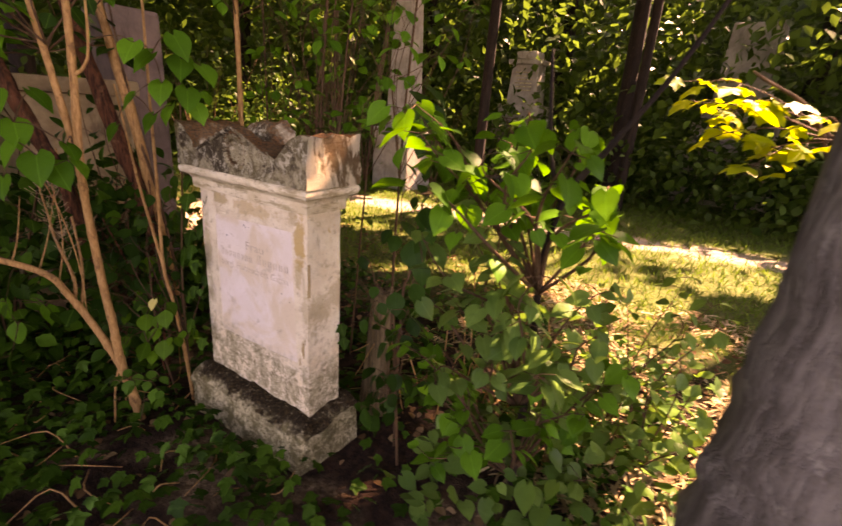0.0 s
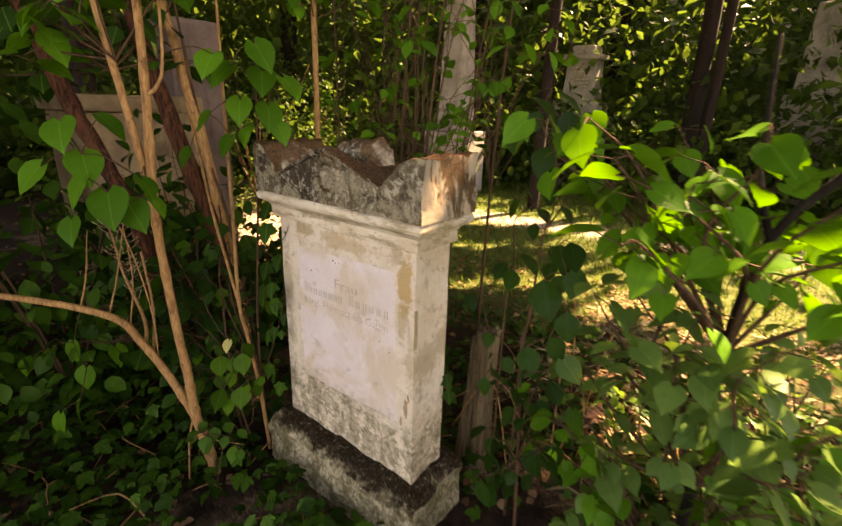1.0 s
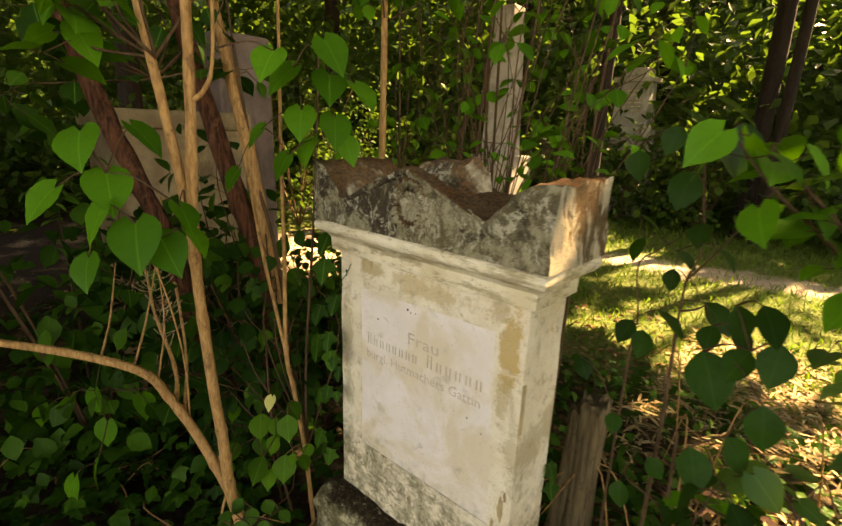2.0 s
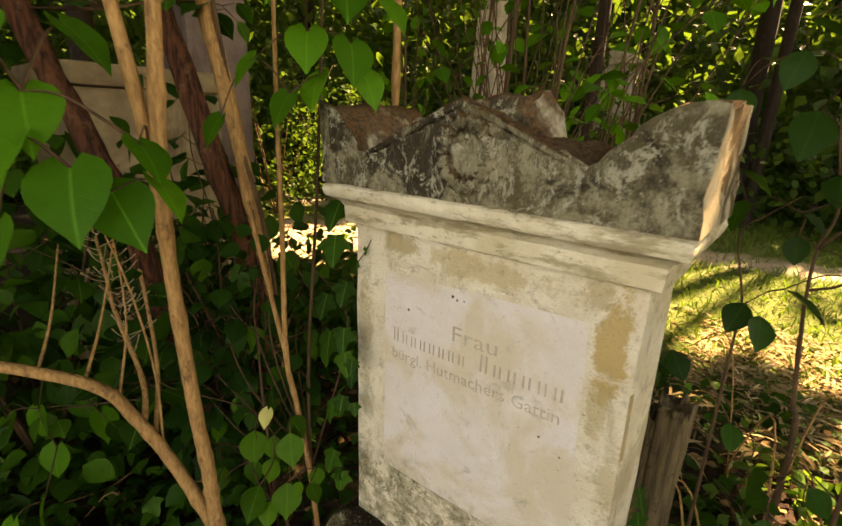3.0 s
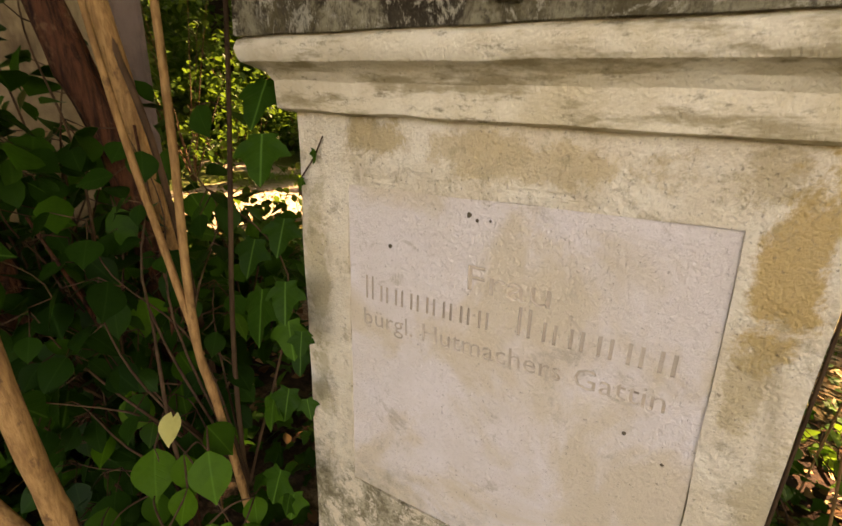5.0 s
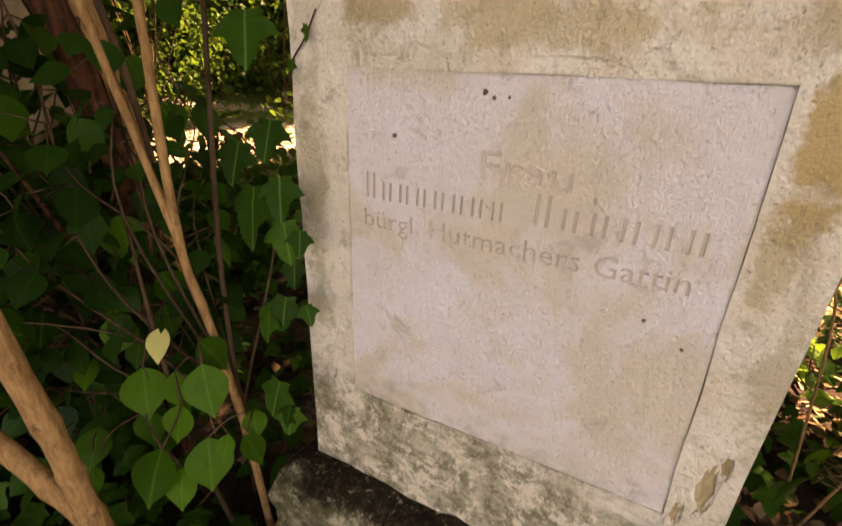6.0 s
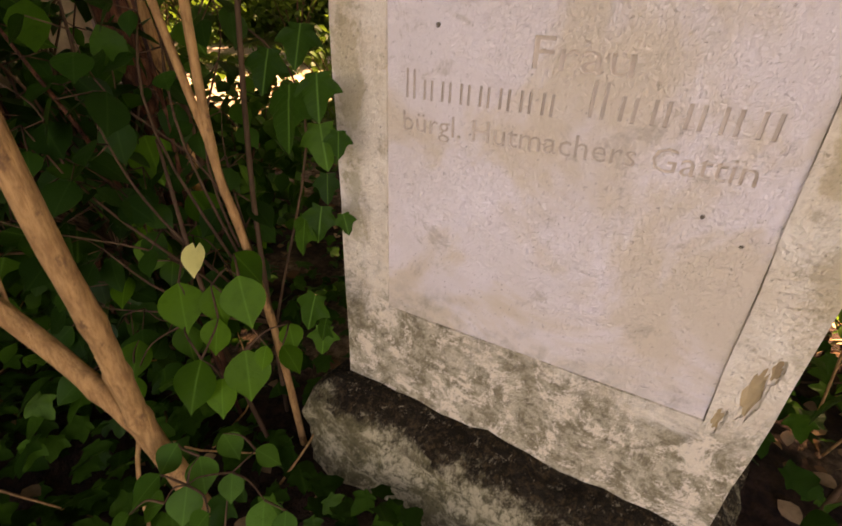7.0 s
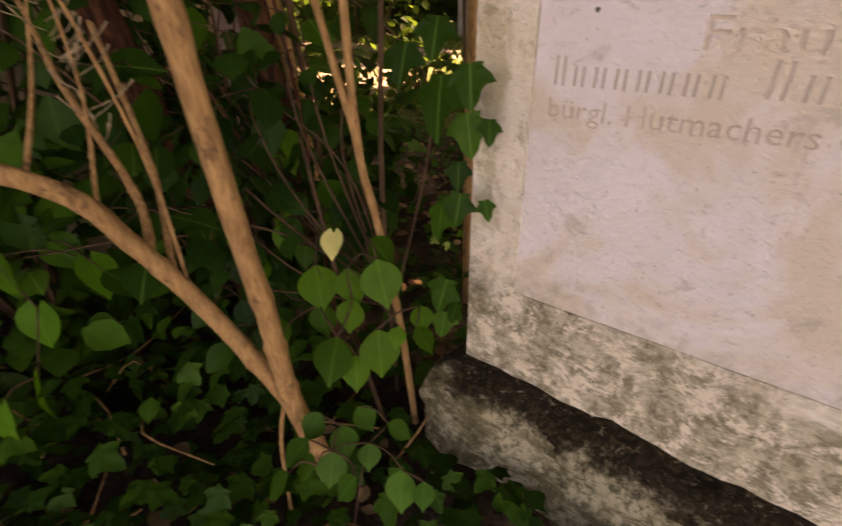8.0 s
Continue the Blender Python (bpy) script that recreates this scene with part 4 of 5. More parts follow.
def build_sunny_shrub():
    g = thing("snowberry_shrub", (1.2, 0.75, 0), "low small-leaved shrub glowing in patchy sun", "shrub")
    rng = random.Random(37)
    for bx, by in ((1.05, 0.55), (1.30, 0.75), (1.15, 1.0)):
        tips = [(bx + rng.uniform(-0.22, 0.22), by + rng.uniform(-0.25, 0.2), rng.uniform(0.15, 0.72)) for _ in range(10)]
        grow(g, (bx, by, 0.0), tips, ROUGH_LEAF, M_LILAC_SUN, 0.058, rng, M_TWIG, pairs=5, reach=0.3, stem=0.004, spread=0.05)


def build_bramble():
    g = thing("bramble", (0.6, 0.9, 0), "low tangled bramble with small leaves and dry canes", "bramble")
    rng = random.Random(39)
    for bx, by in ((0.50, 0.70), (0.72, 0.90), (0.45, 1.10), (0.80, 0.62)):
        tips = [(bx + rng.uniform(-0.28, 0.28), by + rng.uniform(-0.25, 0.25), rng.uniform(0.05, 0.22)) for _ in range(6)]
        grow(g, (bx, by, 0.0), tips, ROUGH_LEAF, M_LILAC_SUN, 0.048, rng, M_TWIG, pairs=5, reach=0.3, stem=0.003, spread=0.045)
    for i in range(12):
        x, y, a = rng.uniform(0.4, 0.95), rng.uniform(0.4, 1.1), rng.uniform(0, 6.28)
        n = rng.uniform(0.2, 0.45)
        tube("cane", [(x, y, 0.0, 0.003), (x + math.cos(a) * n * 0.4, y + math.sin(a) * n * 0.4, 0.3 + 0.2 * rng.random(), 0.0026), (x + math.cos(a) * n, y + math.sin(a) * n, 0.15 + 0.3 * rng.random(), 0.0015)], M_STEM, g, "dry tan cane" if i == 0 else "", sides=5)


def build_side_sapling():
    g = thing("sapling", (0.503, 0.253, 0), "slender sapling behind the gravestone, leaf colour darkened as in shade", "sapling")
    tube("stem", [(0.503, 0.253, -0.02, 0.005), (0.503, 0.253, 0.623, 0.0048), (0.491, 0.302, 0.713, 0.0043), (0.477, 0.348, 0.819, 0.0039), (0.47, 0.371, 0.886, 0.0034), (0.468, 0.394, 0.967, 0.0029), (0.481, 0.411, 1.039, 0.0024), (0.455, 0.444, 1.172, 0.0020), (0.438, 0.422, 1.314, 0.0015)], M_TWIG, g, sides=6, knot=0.2)
    tube("branch", [(0.468, 0.394, 0.967, 0.0030), (0.516, 0.376, 1.04, 0.0023), (0.546, 0.358, 1.092, 0.0017), (0.583, 0.336, 1.131, 0.0010)], M_TWIG, g, sides=5)
    tube("branch", [(0.473, 0.375, 0.896, 0.0030), (0.513, 0.357, 0.921, 0.0020), (0.554, 0.326, 0.98, 0.0010)], M_TWIG, g, sides=5)
    tube("branch", [(0.382, 0.356, 0.0, 0.004), (0.382, 0.356, 0.756, 0.0030), (0.379, 0.389, 0.841, 0.0025), (0.347, 0.429, 0.965, 0.0020), (0.382, 0.438, 1.01, 0.0015), (0.429, 0.446, 1.052, 0.0010)], M_TWIG, g, sides=5)
    rng = random.Random(41)
    slim = (
        (0.319, 0.465, 1.088, 0.076, 80, -20),
        (0.341, 0.463, 1.032, 0.068, 200, -55),
        (0.434, 0.4, 1.026, 0.064, 90, -30),
        (0.437, 0.392, 0.985, 0.052, 180, -70),
        (0.438, 0.317, 0.904, 0.083, 90, -20),
        (0.388, 0.323, 0.862, 0.063, 200, -50),
        (0.414, 0.323, 0.845, 0.068, 140, -45),
        (0.526, 0.314, 0.947, 0.081, 100, -25),
        (0.552, 0.285, 0.912, 0.059, 170, -35),
        (0.593, 0.243, 0.932, 0.061, 110, -30),
        (0.474, 0.419, 1.096, 0.064, 200, -55),
        (0.52, 0.369, 1.053, 0.061, 80, -25),
        (0.419, 0.469, 1.203, 0.097, 160, -60),
        (0.458, 0.427, 1.256, 0.099, 90, -40),
        (0.377, 0.406, 1.345, 0.105, 110, -30),
        (0.458, 0.371, 1.36, 0.105, 80, -25),
        (0.524, 0.335, 1.309, 0.101, 150, -60),
        (0.287, 0.488, 1.244, 0.076, 170, -70),
        (0.312, 0.495, 1.3, 0.088, 60, -25),
        (0.381, 0.461, 1.305, 0.072, 180, -60))
    # shade is in these leaves' colour, so they read as silhouettes
    placed_leaves(g, WIDE, M_SHADE_LEAF, slim, rng)
    stalks(g, (0.468, 0.394, 0.967), slim[:12], M_TWIG, 0.0016)
    stalks(g, (0.455, 0.444, 1.172), slim[12:], M_TWIG, 0.0016)
    h = thing("sapling", (0.58, 0.16, 0), "leafy young shrub, shade darkened into its broad leaves", "sapling")
    tube("stem", [(0.58, 0.18, -0.02, 0.005), (0.57, 0.15, 0.4, 0.0045), (0.56, 0.12, 0.75, 0.003)], M_TWIG, h, sides=6)
    rows = (
        (0.556, 0.22, 0.879, 0.111, 170, -60),
        (0.595, 0.207, 0.988, 0.071, 120, -50),
        (0.638, 0.164, 1.011, 0.074, 150, -55),
        (0.677, 0.149, 0.956, 0.074, 170, -60),
        (0.633, 0.188, 0.917, 0.071, 190, -60),
        (0.588, 0.101, 0.74, 0.077, 150, -55),
        (0.633, 0.123, 0.773, 0.071, 120, -50),
        (0.674, 0.111, 0.859, 0.074, 170, -60),
        (0.415, 0.21, 0.68, 0.048, 160, -50),
        (0.295, 0.27, 0.754, 0.059, 120, -40))
    placed_leaves(h, WIDE, M_SHADE_LEAF, rows, rng)
    stalks(h, (0.565, 0.13, 0.66), rows, M_TWIG, 0.002)
    grow(h, (0.57, 0.15, 0.35), [(0.50, 0.12, 0.68), (0.62, 0.10, 0.60), (0.46, 0.20, 0.36), (0.52, 0.18, 0.26), (0.60, 0.28, 0.32), (0.48, 0.12, 0.22), (0.66, 0.05, 0.72), (0.70, 0.0, 0.55), (0.62, 0.0, 0.45)], WIDE, M_SHADE_LEAF, 0.06, rng, M_TWIG, pairs=3, reach=0.5, stem=0.003, spread=0.04, pitch=(-70, -20))


def build_stump():
    """A split, weathered trunk stub, grooved along its grain, with a jagged top."""
    g = thing("tree_stump", (0.30, 0.40, 0), "pale weathered broken stump behind the gravestone", "stump")
    for name, cx, cy, r, top, lean, seed in (("trunk", 0.305, 0.40, 0.040, 0.61, 0.0, 1.0), ("root", 0.235, 0.40, 0.028, 0.56, 0.03, 5.0)):
        verts, faces = [], []
        n, rows = 26, 22
        for j in range(rows):
            k = j / (rows - 1)
            for i in range(n):
                a = 2 * math.pi * i / n
                rr = r * (1.45 - 0.6 * min(1, k * 1.6) ** 0.6) * (1 + 0.28 * noise.noise(Vector((math.cos(a) * 2.2, math.sin(a) * 2.2, k * 1.2 + seed))) + 0.10 * noise.noise(Vector((math.cos(a) * 7, math.sin(a) * 7, k * 2))))
                jag = 1 - 0.12 * (0.5 + noise.noise(Vector((math.cos(a) * 2.5, math.sin(a) * 2.5, seed)))) if j == rows - 1 else 1
                verts.append((cx + math.cos(a) * rr + lean * k, cy + math.sin(a) * rr, -0.04 + (top + 0.04) * k * jag))
        for j in range(rows - 1):
            for i in range(n):
                t = (i + 1) % n
                faces.append((j * n + i, j * n + t, (j + 1) * n + t, (j + 1) * n + i))
        verts.append((cx + lean, cy, top * 0.93))
        o = (rows - 1) * n
        faces += [(o + i, o + (i + 1) % n, len(verts) - 1) for i in range(n)]
        part_mesh(name, mesh_from(name, verts, faces, M_STUMP), g)


def build_back_saplings():
    rng = random.Random(51)
    g = thing("sapling", (-0.52, 0.34, 0), "thin straight sapling with a pale brown stem", "sapling")
    tube("stem", [(-0.53, 0.36, -0.02, 0.013), (-0.53, 0.35, 0.7, 0.012), (-0.515, 0.345, 1.2, 0.0115), (-0.505, 0.34, 1.65, 0.011), (-0.50, 0.33, 2.6, 0.008)], M_STEM, g, sides=8, knot=0.12)
    grow(g, (-0.505, 0.34, 1.6), [(-0.40, 0.25, 1.75), (-0.35, 0.40, 1.68), (-0.62, 0.30, 1.72), (-0.55, 0.50, 1.85)], ROUGH_LEAF, M_LILAC, 0.07, rng, M_TWIG, pairs=3, reach=0.4, stem=0.003)
    for x, y, lean, r in ((-0.38, 0.67, 0.05, 0.008), (-0.21, 0.60, 0.12, 0.006), (-0.30, 0.74, -0.08, 0.006), (-0.62, 0.85, 0.1, 0.007), (-0.12, 0.66, 0.22, 0.005), (-0.48, 0.95, -0.1, 0.006), (-0.05, 0.9, 0.05, 0.007), (-0.75, 0.7, -0.12, 0.006)):
        h = thing("sapling", (x, y, 0), "thin dark woodland sapling with sparse leaves", "sapling", "saplings behind the gravestone")
        tube("stem", [(x, y, -0.02, r), (x + lean * 0.3, y, 0.8, r * 0.9), (x + lean * 0.6, y + 0.02, 1.5, r * 0.75), (x + lean * 1.6, y + 0.1, 2.6, r * 0.4)], M_TWIG, h, sides=6, knot=0.15, seed=int(x * 100))
        tips = [(x + lean + rng.uniform(-0.35, 0.35), y + rng.uniform(-0.25, 0.3), rng.uniform(1.2, 2.1)) for _ in range(8)]
        grow(h, (x + lean * 0.3, y, 0.95), tips, ROUGH_LEAF, M_LILAC, 0.065, rng, M_TWIG, pairs=3, reach=0.4, stem=0.0025, spread=0.05)


def build_yellow_branch():
    g = thing("maple_sapling", (1.75, 1.0, 0), "maple sapling with bright yellow-green leaves in the sun", "sapling")
    tube("stem", [(1.75, 1.0, -0.02, 0.012), (1.70, 0.95, 0.8, 0.01), (1.55, 0.85, 1.3, 0.007), (1.35, 0.70, 1.45, 0.004)], M_TWIG, g, sides=6)
    rng = random.Random(61)
    grow(g, (1.6, 0.9, 1.28), [(1.24, 0.62, 1.36), (1.32, 0.60, 1.28), (1.38, 0.70, 1.38), (1.20, 0.70, 1.42), (1.45, 0.68, 1.25), (1.50, 0.72, 1.33), (1.42, 0.60, 1.20), (1.30, 0.66, 1.34)], IVYLEAF, M_YELLOW, 0.080, rng, M_TWIG, pairs=3, reach=0.6, stem=0.003, spread=0.05, pitch=(-45, 5))


def build_shaded_bush():
    g = thing("shaded_bush", (-0.80, -0.02, 0), "small-leaved bush with deep shade darkened into its leaf colour", "bush")
    rng = random.Random(24)
    # leaf screen whose dark colour carries the shade
    tips = [(-0.80 + rng.uniform(-0.20, 0.16), -0.04 + rng.uniform(-0.22, 0.16), rng.uniform(0.15, 0.80)) for _ in range(34)]
    grow(g, (-0.80, -0.02, 0.0), tips, WIDE, M_SHADE_LEAF, 0.058, rng, M_TWIG, pairs=4, reach=0.35, stem=0.004, spread=0.05, pitch=(-65, -5), face=(0.5, -0.5))
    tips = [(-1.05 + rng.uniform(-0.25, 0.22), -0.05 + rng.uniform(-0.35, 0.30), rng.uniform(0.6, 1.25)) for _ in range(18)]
    grow(g, (-0.98, -0.02, 0.2), tips, WIDE, M_SHADE_LEAF, 0.062, rng, M_TWIG, pairs=3, reach=0.4, stem=0.004, spread=0.06, pitch=(-65, -5), face=(0.6, -0.4))


build_left_lilac()
build_shaded_bush()
build_dogwood()
build_ivy()
build_right_lilac()
build_sunny_shrub()
build_bramble()
build_side_sapling()
build_stump()
build_back_saplings()
build_yellow_branch()


# ---- trees ----
# openings set in the added leaf roof: ground spots the sun should reach, and radius
GAPS = ((-0.05, 2.5, 0.6), (0.58, 1.05, 0.5), (-3.3, 2.4, 1.0), (-3.0, 4.0, 1.1), (1.35, 1.55, 0.75), (0.82, -0.90, 0.38), (-2.5, 1.3, 0.6), (1.2, 4.5, 0.9), (-0.4, 3.9, 0.9), (1.25, 0.55, 0.6), (-1.7, 4.4, 0.7), (1.05, -0.55, 0.32), (-5.0, 2.8, 1.0), (0.9, 2.8, 0.6), (-1.2, 6.6, 1.1), (0.4, 7.0, 0.9), (-2.6, 8.8, 1.2), (0.2, 11.5, 1.3))
FLAT = SUN_DIR.xy / SUN_DIR.z


def in_gap(x, y, z):
    gx, gy = x - FLAT.x * z, y - FLAT.y * z
    # the roof stays closed here to keep the obelisk in shade
    if (gx + 3.95) ** 2 + (gy - 3.45) ** 2 < 0.45:
        return False
    if any((gx - a) ** 2 + (gy - b) ** 2 < c * c for a, b, c in GAPS):
        return True
    return (gy > 2.0 or gx < -2.2 and gy > 0.8) and noise.noise(Vector((gx * 1.5, gy * 1.5, 4.0))) > -0.10



def tree(x, y, r, height, lean, mat, label, rng, crown=(1.6, 1.6, 1.3), at=None, leaves=500, size=0.16, flare=None):
    g = thing("tree", (x, y, 0), label, "tree")
    tube("trunk", [(x, y, -0.05, flare or r * 1.35)] + ([(x, y, 0.70, flare * 0.80), (x, y, 0.90, r * 1.12), (x, y, 1.3, r)] if flare else [(x + lean[0] * 0.05, y + lean[1] * 0.05, 0.35, r * 1.05)]) + [(x + lean[0] * 0.4, y + lean[1] * 0.4, height * 0.4, r * 0.9), (x + lean[0], y + lean[1], height, r * 0.4)], mat, g, sides=14, rough=0.07, seed=int(100 * x))
    c = Vector(at or (x + lean[0], y + lean[1], height))
    limbs = []
    root = Vector((x + lean[0] * 0.6, y + lean[1] * 0.6, height * 0.62))
    poses = []
    hubs = []
    for i in range(14):
        a, b = rng.uniform(0, 6.28), rng.uniform(-0.5, 1)
        tip = c + Vector((math.cos(a) * crown[0] * rng.uniform(0.3, 0.9), math.sin(a) * crown[1] * rng.uniform(0.3, 0.9), b * crown[2]))
        m = root.lerp(tip, 0.5) + Vector((0, 0, 0.25))
        limbs.append(tube_data([(*root, r * 0.25), (*m, r * 0.14), (*tip, r * 0.04)], sides=6, per=4, seed=i))
        hubs.append(tip)
    for i in range(leaves):
        h = rng.choice(hubs) + Vector((rng.gauss(0, 1) * crown[0] * 0.23, rng.gauss(0, 1) * crown[1] * 0.23, rng.gauss(0, 1) * crown[2] * 0.23))
        w = rng.uniform(0, 6.28)
        if in_gap(*h):
            continue
        poses.append(leaf_pose(h, (math.cos(w), math.sin(w)), size * rng.uniform(0.6, 1.3), rng.uniform(-70, 10), rng.uniform(-40, 40)))
    tagged(part_mesh("limb", mesh_from("limb", *joined(limbs), mat), g), kind="stuff")
    crown_ob = part_mesh("crown", mesh_from("crown", *leaf_stuff(ROUGH_LEAF, poses), M_WOODS), g)
    tagged(crown_ob, kind="stuff")
    return g


def build_trees():
    rng = random.Random(71)
    g = tree(1.64, -0.26, 0.16, 6.5, (0.15, -0.3), M_GREYBARK, "thick grey tree trunk close beside the path", rng, (1.9, 1.9, 1.2), None, 1200, 0.22, 0.25)
    for x, y, r, h in ((-1.75, 4.9, 0.07, 6.5), (-0.20, 6.6, 0.07, 7.0), (-0.42, 6.9, 0.11, 7.5), (-5.2, 8.5, 0.16, 8), (-7.2, 5.0, 0.16, 8), (-5.5, 1.0, 0.12, 7), (1.9, 10.5, 0.18, 8), (3.4, 8.4, 0.15, 8), (-3.2, 11.5, 0.2, 9)):
        tree(x, y, r, h, (rng.uniform(-0.12, 0.12), rng.uniform(-0.1, 0.3)), M_DARKBARK, "dark-barked tree in the shaded wood", rng, (1.8, 1.8, 1.5), None, 600, 0.22)


def build_red_stems():
    g = thing("hazel_bush", (-1.0, 0.12, 0), "clump of red-brown flaking bush stems behind the lilac", "bush")
    tube("stem", [(-0.98, -0.02, -0.02, 0.034), (-0.90, -0.16, 0.5, 0.031), (-0.83, -0.27, 0.93, 0.028), (-0.88, -0.33, 1.15, 0.027), (-0.97, -0.40, 1.46, 0.025), (-1.15, -0.52, 2.1, 0.02)], M_REDBARK, g, sides=10, rough=0.2)
    tube("stem", [(-1.02, 0.20, -0.02, 0.036), (-0.92, 0.12, 0.40, 0.034), (-0.845, 0.04, 0.80, 0.032), (-0.89, -0.03, 1.12, 0.032), (-1.04, -0.10, 1.7, 0.026), (-1.2, -0.15, 2.4, 0.02)], M_REDBARK, g, sides=12, rough=0.2)
    tube("stem", [(-1.0, 0.26, -0.02, 0.02), (-0.90, 0.16, 0.45, 0.02), (-0.825, 0.075, 0.80, 0.02), (-0.84, 0.04, 1.12, 0.022), (-0.98, 0.0, 1.7, 0.018)], M_STEM, g, "paler peeling stem", sides=9, rough=0.22)
    for dx, dy, q in ((0.05, 0.04, 0.4), (-0.06, 0.02, 0.3)):
        tube("stem", [(-1.0 + dx, 0.22 + dy, -0.02, 0.02 * q), (-0.83 + dx, 0.04 + dy, 0.80, 0.018 * q), (-0.88 + dx, -0.04 + dy * 2, 1.12, 0.016 * q), (-1.02 + dx * 2, -0.10 + dy * 3, 1.7, 0.012 * q)], M_TWIG, g, sides=6, rough=0.22)
    rng = random.Random(45)
    grow(g, (-0.8, -0.1, 0.35), [(-0.85, -0.25, 0.62), (-0.95, -0.15, 0.8), (-1.0, 0.05, 0.6), (-0.9, 0.2, 0.75), (-1.1, -0.2, 0.95), (-0.75, -0.3, 0.5), (-1.05, -0.35, 0.6), (-1.15, 0.1, 1.0), (-0.95, -0.45, 0.85), (-1.2, -0.1, 0.5), (-0.8, 0.25, 0.45), (-1.0, -0.5, 0.4)], OVAL, M_IVY, 0.085, rng, M_TWIG, pairs=4, reach=0.3, stem=0.004, spread=0.08, pitch=(-70, 5))
    grow(g, (-0.98, -0.2, 1.4), [(-0.95, -0.5, 1.55), (-1.15, -0.35, 1.45), (-0.85, -0.2, 1.6), (-1.2, 0.0, 1.6), (-0.95, 0.1, 1.45), (-0.8, 0.05, 1.75), (-1.1, -0.55, 1.3), (-0.75, -0.45, 1.7)], OVAL, M_IVY, 0.085, rng, M_TWIG, pairs=4, reach=0.3, stem=0.004, spread=0.08, pitch=(-70, 5))


build_trees()
build_red_stems()


# ---- other graves ----
def build_far_graves():
    x, y = -2.35, 7.6
    g = thing("gravestone", (x, y, 0), "small grey gravestone with a tablet on a stepped pedestal", "gravestone")
    part("pedestal", roughen(box_bm(x - 0.48, x + 0.48, y - 0.3, y + 0.35, -0.05, 1.20, 0.02), 0.01, 5), M_FARSTONE, g)
    part("step", roughen(box_bm(x - 0.40, x + 0.40, y - 0.25, y + 0.30, 1.20, 1.44, 0.02), 0.01, 5), M_FARSTONE, g)
    part("tablet", roughen(box_bm(x - 0.29, x + 0.29, y - 0.18, y + 0.20, 1.44, 2.12, 0.015, taper=0.14), 0.006, 6), M_FARSTONE, g)
    bm = box_bm(x - 0.31, x + 0.31, y - 0.22, y + 0.24, 2.12, 2.20, 0.015)
    box_bm(x - 0.20, x + 0.20, y - 0.18, y + 0.20, 2.20, 2.34, 0.05, 3, bm)
    part("cap", bm, M_FARSTONE, g)
    rows = bmesh.new()
    for i in range(6):
        box_bm(x - 0.17 + 0.02 * (i % 3), x + 0.17 - 0.02 * (i % 2), y - 0.172, y - 0.160, 1.98 - i * 0.06, 1.995 - i * 0.06, 0, bm=rows)
    part("inscription", rows, M_BASE, g, "worn, unreadable inscription lines")
    x, y = -3.38, 5.32
    g = thing("gravestone_obelisk", (x, y, 0), "pale tapering obelisk gravestone among bushes", "gravestone")
    part("pedestal", roughen(box_bm(x - 0.34, x + 0.34, y - 0.34, y + 0.34, -0.05, 0.95, 0.02), 0.01, 5), M_FARSTONE, g)
    part("obelisk_shaft", roughen(box_bm(x - 0.21, x + 0.21, y - 0.21, y + 0.21, 0.95, 2.95, 0.02, taper=0.3), 0.008, 5), M_FARSTONE, g)
    x, y = 0.95, 9.0
    g = thing("gravestone", (x, y, 0), "large grey stepped monument with tapering shaft, overgrown", "gravestone")
    part("plinth", roughen(box_bm(x - 0.75, x + 0.75, y - 0.5, y + 0.5, -0.05, 1.05, 0.03), 0.015, 4), M_FARSTONE, g)
    part("step", roughen(box_bm(x - 0.62, x + 0.62, y - 0.45, y + 0.4, 1.05, 1.35, 0.03), 0.015, 4), M_FARSTONE, g)
    part("step", roughen(box_bm(x - 0.52, x + 0.52, y - 0.40, y + 0.36, 1.35, 1.62, 0.03), 0.012, 4), M_FARSTONE, g)
    part("shaft", roughen(box_bm(x - 0.42, x + 0.42, y - 0.34, y + 0.3, 1.62, 2.9, 0.02, taper=0.12), 0.01, 4), M_FARSTONE, g)
    g = thing("tomb_block", (-1.72, 0.08, 0), "beige sandstone tomb block behind the bushes", "tomb")
    part("body", roughen(box_bm(-2.02, -1.52, -0.18, 0.36, -0.05, 1.24, 0.015), 0.006, 5), M_BEIGE, g)
    part("coping", roughen(box_bm(-2.05, -1.49, -0.21, 0.39, 1.24, 1.32, 0.02), 0.008, 6), M_BEIGE, g)
    g = thing("gravestone", (-2.4, 0.75, 0), "tall pinkish-grey gravestone slab in the shade", "gravestone")
    part("slab", roughen(box_bm(-2.46, -2.10, 0.52, 0.86, -0.05, 1.78, 0.03), 0.01, 4), M_PINK, g)


build_far_graves()


